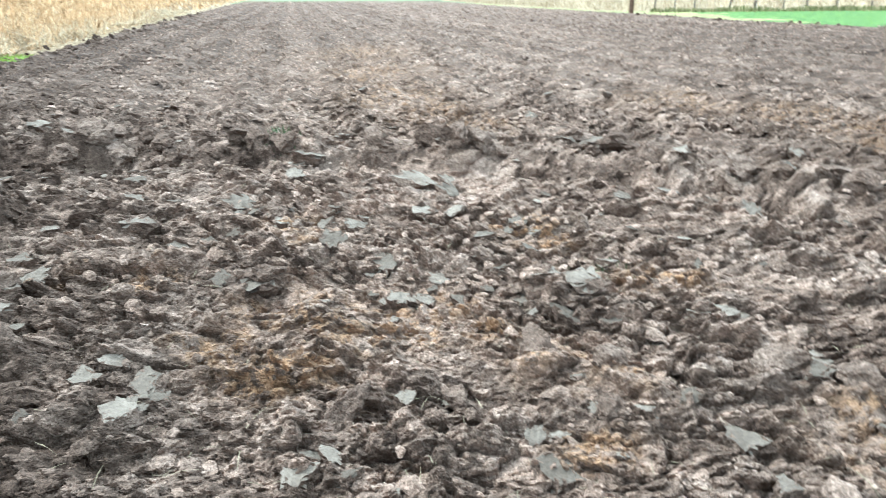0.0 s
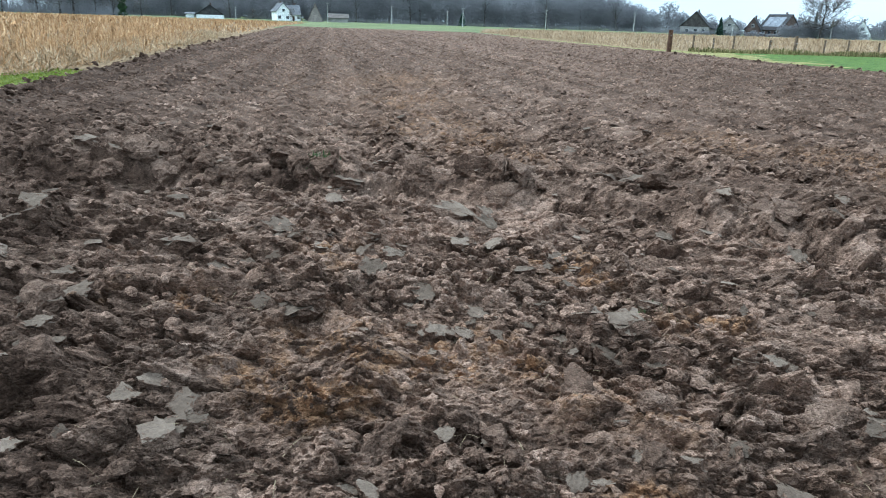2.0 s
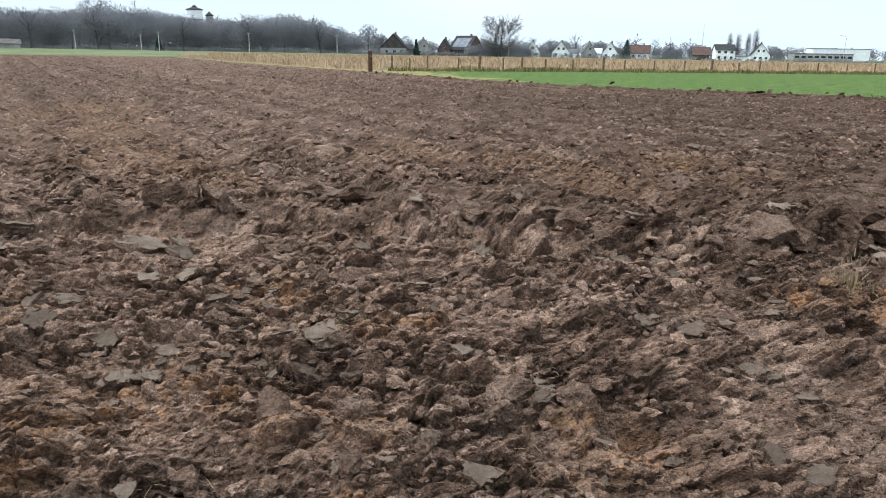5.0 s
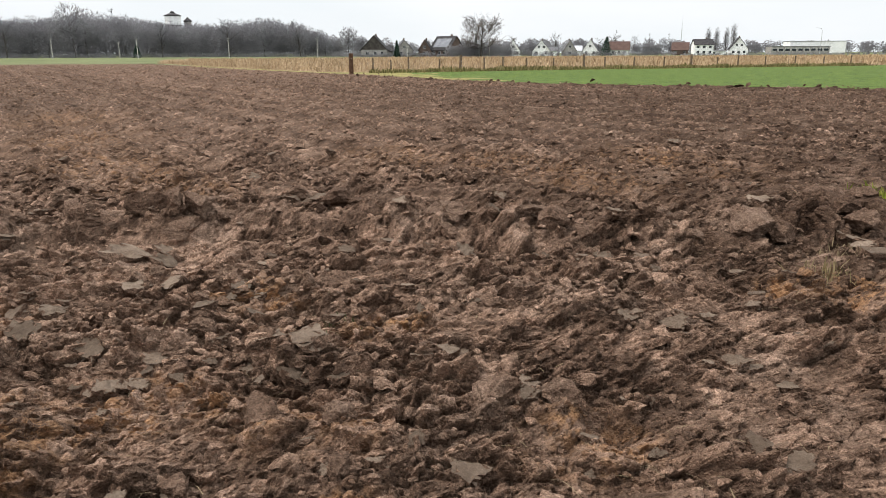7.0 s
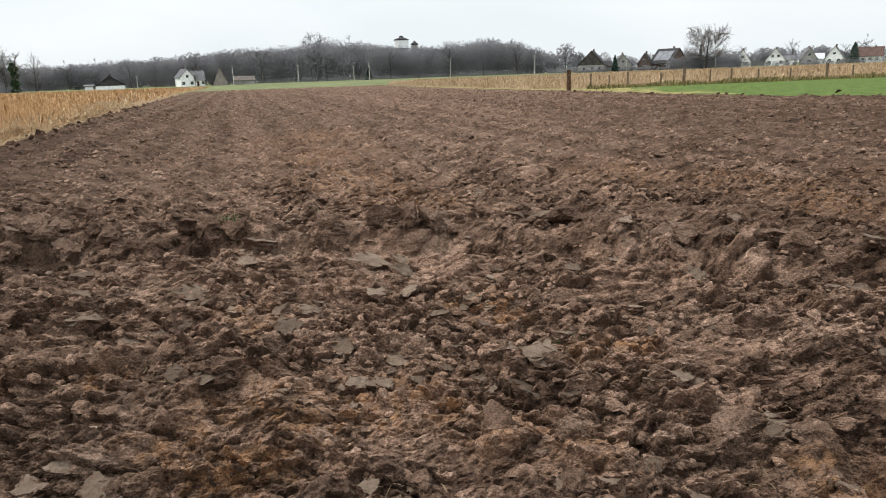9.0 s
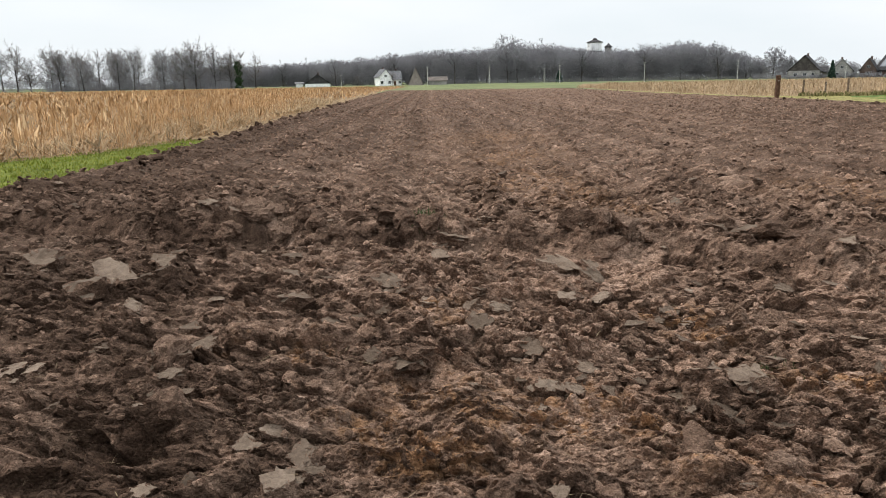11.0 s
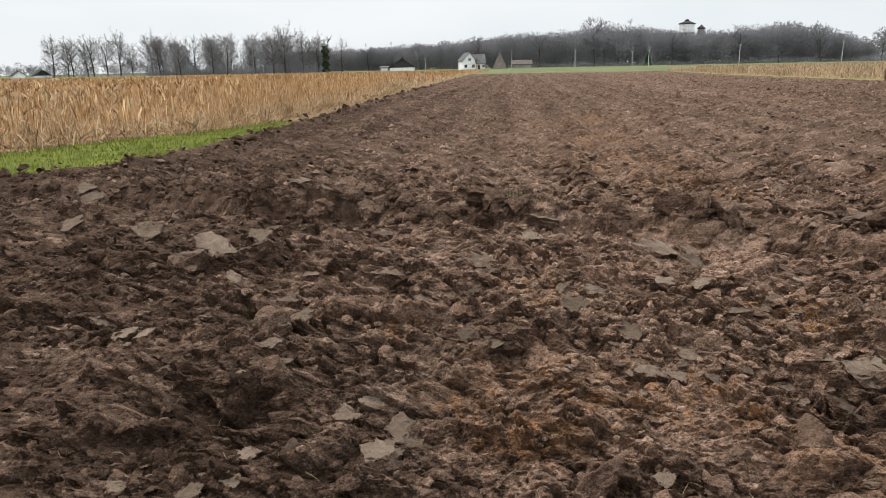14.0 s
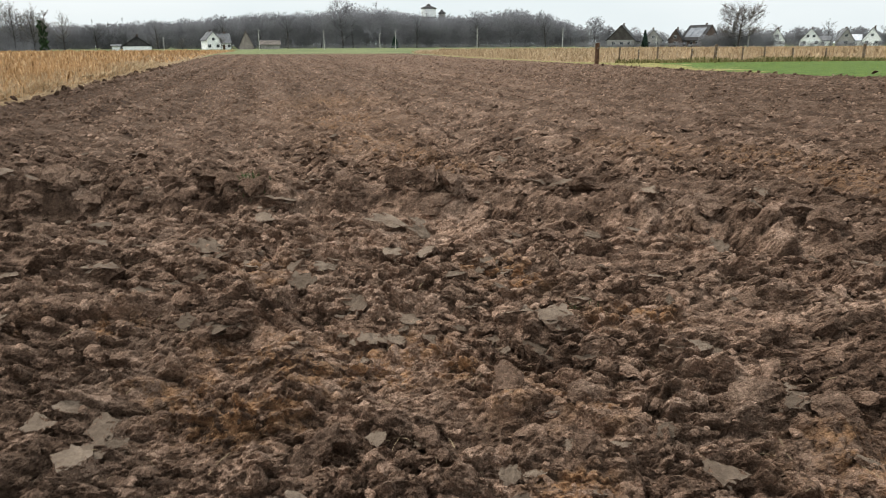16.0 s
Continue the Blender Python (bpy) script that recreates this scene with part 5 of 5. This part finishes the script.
def clod_mesh(seed):
    """A large torn clod: a lump cut by planes, with a crumbling surface."""
    rng = np.random.default_rng(seed)
    v, f = ball(3)
    v = v * (1 + 0.22 * rng.normal(0, 1, 1)) * np.array([1.2, 1.0, 0.72])
    for _ in range(7):
        d = rng.normal(0, 1, 3)
        d /= np.linalg.norm(d)
        v = v - np.maximum(v @ d - rng.uniform(0.4, 0.7), 0)[:, None] * d * 0.95
    k = seed * 3.7
    rough = np.array([noise.fractal(Vector(q) * 2.6 + Vector((k, 0, 0)), 0.6, 2.1, 5) for q in v])
    v = v * (1 + 0.34 * rough[:, None])
    me = bpy.data.meshes.new("soil_clod")
    me.from_pydata([tuple(q) for q in v], [], [tuple(int(i) for i in q) for q in f])
    me.update()
    for key, value in (("ochre", 0.0), ("soil_tone", 0.5)):
        mk = me.attributes.new(key, "FLOAT", "POINT")
        mk.data.foreach_set("value", np.full(len(v), value, np.float32))
    me.materials.append(soil)
    return me


def soil_clods():
    rng = random.Random(83)
    shapes = [clod_mesh(840 + k) for k in range(8)]
    named = [(-2.49, 3.58, 0.20), (-1.02, 3.88, 0.18), (0.58, 3.9, 0.13), (0.24, 4.36, 0.12), (1.3, 7.95, 0.24), (1.75, 7.6, 0.22), (-4.1, 7.85, 0.26), (-3.5, 7.95, 0.2), (5.3, 5.75, 0.17), (6.5, 5.75, 0.17),
             (1.86, 2.78, 0.16), (0.5, 3.12, 0.13), (0.8, 2.98, 0.14), (3.64, 3.95, 0.13), (2.0, 4.7, 0.12), (-0.35, 2.6, 0.13), (0.1, 2.75, 0.11), (1.55, 2.9, 0.12), (-1.3, 5.3, 0.12), (-2.05, 2.95, 0.14)]
    for k in range(84):
        x = rng.uniform(-8, 8)
        named.append((x, float(headland(x)) + rng.gauss(0.05, 0.28), 0.09 + 0.17 * rng.random() ** 1.6))
    for k in range(26):
        y = 2.1 + 6 * rng.random()
        named.append((rng.uniform(-1, 1.05) * (y + 0.6), y, rng.uniform(0.05, 0.11)))
    for x, y, r in named:
        r *= 0.82
        z = surface_z(x, y, 0.6 * r)
        ob = new("soil_clod", shapes[rng.randrange(8)])
        ob.matrix_basis = pose(x, y, z + 0.18 * r, rng.gauss(0, 14), rng.gauss(0, 14), rng.uniform(0, 360)) @ Matrix.Diagonal((r, r * rng.uniform(0.8, 1.1), r * rng.uniform(0.75, 1.05), 1))
        ob.parent = ground


def lump_shape(rng, verts):
    """A broken lump: a rough ball cut flat by a few random planes."""
    v = verts * rng.uniform(0.7, 1.2, (len(verts), 1)) * np.array([1.3, 1.0, rng.uniform(0.3, 0.6)])
    for _ in range(6):
        d = rng.normal(0, 1, 3)
        d[2] = abs(d[2]) * 0.8
        d /= np.linalg.norm(d)
        lim = rng.uniform(0.32, 0.62)
        over = np.maximum(v @ d - lim, 0)
        v = v - over[:, None] * d * 0.92
    return v


def lumps(n, seed, x_of, y_lo, y_hi, s_lo, s_hi, power, level, skew=2.0, stack=0.45, rim=False, dry=0.0):
    """Loose broken soil, joined: lumps of many shapes, sizes and tones. dry: added to the tone, paler above 0, darker
    below.
    """
    rng = np.random.default_rng(seed)
    if level:
        ball_v, ball_f = ball(level)
    else:
        ang = [2 * math.pi * j / 5 for j in range(5)]
        ball_v = np.array([(1.3 * math.cos(a), 1.3 * math.sin(a), -0.6) for a in ang] + [(0.5, 0.1, 0.85), (-0.3, 0.4, 1.0), (-0.25, -0.45, 0.8)])
        ball_f = np.array([(0, 1, 5), (1, 6, 5), (1, 2, 6), (2, 3, 6), (3, 7, 6), (3, 4, 7), (4, 5, 7), (4, 0, 5), (5, 6, 7)])
    if level:
        ball_f = ball_f[ball_v[ball_f][:, :, 2].mean(1) > -0.55]
    shapes = np.array([lump_shape(rng, ball_v) for _ in range(24)])
    tip = 0.36 if level else 0.2
    y = y_lo + (y_hi - y_lo) * rng.random(n) ** power
    x = rng.uniform(-1, 1, n) * x_of(y)
    inside = distance_to(FIELD, x, y)
    keep = (inside > 0.1) & (inside < (0.7 if rim else 1e9))
    x, y = x[keep], y[keep]
    n, k = len(x), len(ball_v)
    z, heap, _ = ground_height(x, y, False)
    y = y - LEAN * heap
    size = (s_lo + (s_hi - s_lo) * rng.random(n) ** skew) * (0.6 + 0.8 * fbm(x * 1.3, y * 1.3, 81, 2))
    v = shapes[rng.integers(0, 24, n)] * size[:, None, None]
    a, t1, t2 = rng.uniform(0, 6.28, n)[:, None], rng.normal(0, tip, n)[:, None], rng.normal(0, tip, n)[:, None]
    vx, vy, vz = v[..., 0], v[..., 1], v[..., 2]
    vx, vz = vx * np.cos(t1) - vz * np.sin(t1), vx * np.sin(t1) + vz * np.cos(t1)
    vy, vz = vy * np.cos(t2) - vz * np.sin(t2), vy * np.sin(t2) + vz * np.cos(t2)
    vx, vy = vx * np.cos(a) - vy * np.sin(a), vx * np.sin(a) + vy * np.cos(a)
    v = np.stack([vx + x[:, None], vy + y[:, None], vz + (z + size * rng.uniform(-0.3, stack, n))[:, None]], -1)
    f = ((np.arange(n) * k)[:, None, None] + ball_f[None]).reshape(-1, 3).astype(np.int32)
    me = bpy.data.meshes.new("soil_crumbs")
    me.vertices.add(n * k)
    me.vertices.foreach_set("co", v.astype(np.float32).ravel())
    me.loops.add(f.size)
    me.loops.foreach_set("vertex_index", f.ravel())
    me.polygons.add(len(f))
    me.polygons.foreach_set("loop_start", np.arange(0, f.size, 3, dtype=np.int32))
    me.update(calc_edges=True)
    me.polygons.foreach_set("use_smooth", np.zeros(len(f), bool))
    for key, value in (("ochre", ochre_at(x, y) * rng.uniform(0.2, 1.2, n)), ("soil_tone", np.clip(soil_tone_at(x, y) + 0.5 * (rng.random(n) - 0.4) + dry, 0, 1))):
        mk = me.attributes.new(key, "FLOAT", "POINT")
        mk.data.foreach_set("value", np.repeat(value, k).astype(np.float32))
    me.materials.append(soil)
    ob = new("soil_crumbs", me)
    ob["kind"] = "stuff"
    ob.parent = ground


lumps(1100, 91, lambda y: 1.36 * y + 0.5, 1.8, 11.0, 0.035, 0.085, 1.1, 2, 2.4, 0.3)
lumps(4200, 92, lambda y: 1.36 * y + 0.5, 1.7, 4.6, 0.010, 0.036, 0.85, 2, 3.0, 0.6)
lumps(15000, 93, lambda y: 1.36 * y + 0.5, 4.0, 11.0, 0.014, 0.055, 0.9, 1, 2.8, 0.6, dry=0.08)
lumps(60000, 94, lambda y: 1.25 * y + 1.0, 9.0, 40.0, 0.016, 0.075, 1.1, 0, 2.2, 0.2, dry=0.26)
lumps(24000, 95, lambda y: 0.42 * y + 9.0, 36.0, 136.0, 0.04, 0.11, 1.2, 0, 1.6, 0.1, dry=0.2)
lumps(4000, 98, lambda y: 0 * y + 7.0, -4.0, 1.75, 0.014, 0.07, 1.0, 0, 2.4, 0.5)
soil_clods()


def fibres():
    """Bits of straw and root lying on the soil."""
    rng = np.random.default_rng(97)
    n = 1600
    y = 1.8 + 9 * rng.random(n) ** 1.2
    x = rng.uniform(-1, 1, n) * (1.1 * y + 0.5)
    z, _, _ = ground_height(x, y, False)
    ob = ribbons("straw_bits", x, y, z + 0.03, rng.uniform(0.015, 0.055, n), rng.uniform(0.0015, 0.004, n), rng.uniform(1.2, 3.0, n), rng, root_mat)
    tagged(ob, "thin dead straw bits and roots on the soil", "straw", kind="stuff")


fibres()
lumps(16000, 96, lambda y: 0 * y + 30.0, 7.0, 58.0, 0.06, 0.19, 1.3, 1, 1.8, 0.7, rim=True, dry=-0.3)
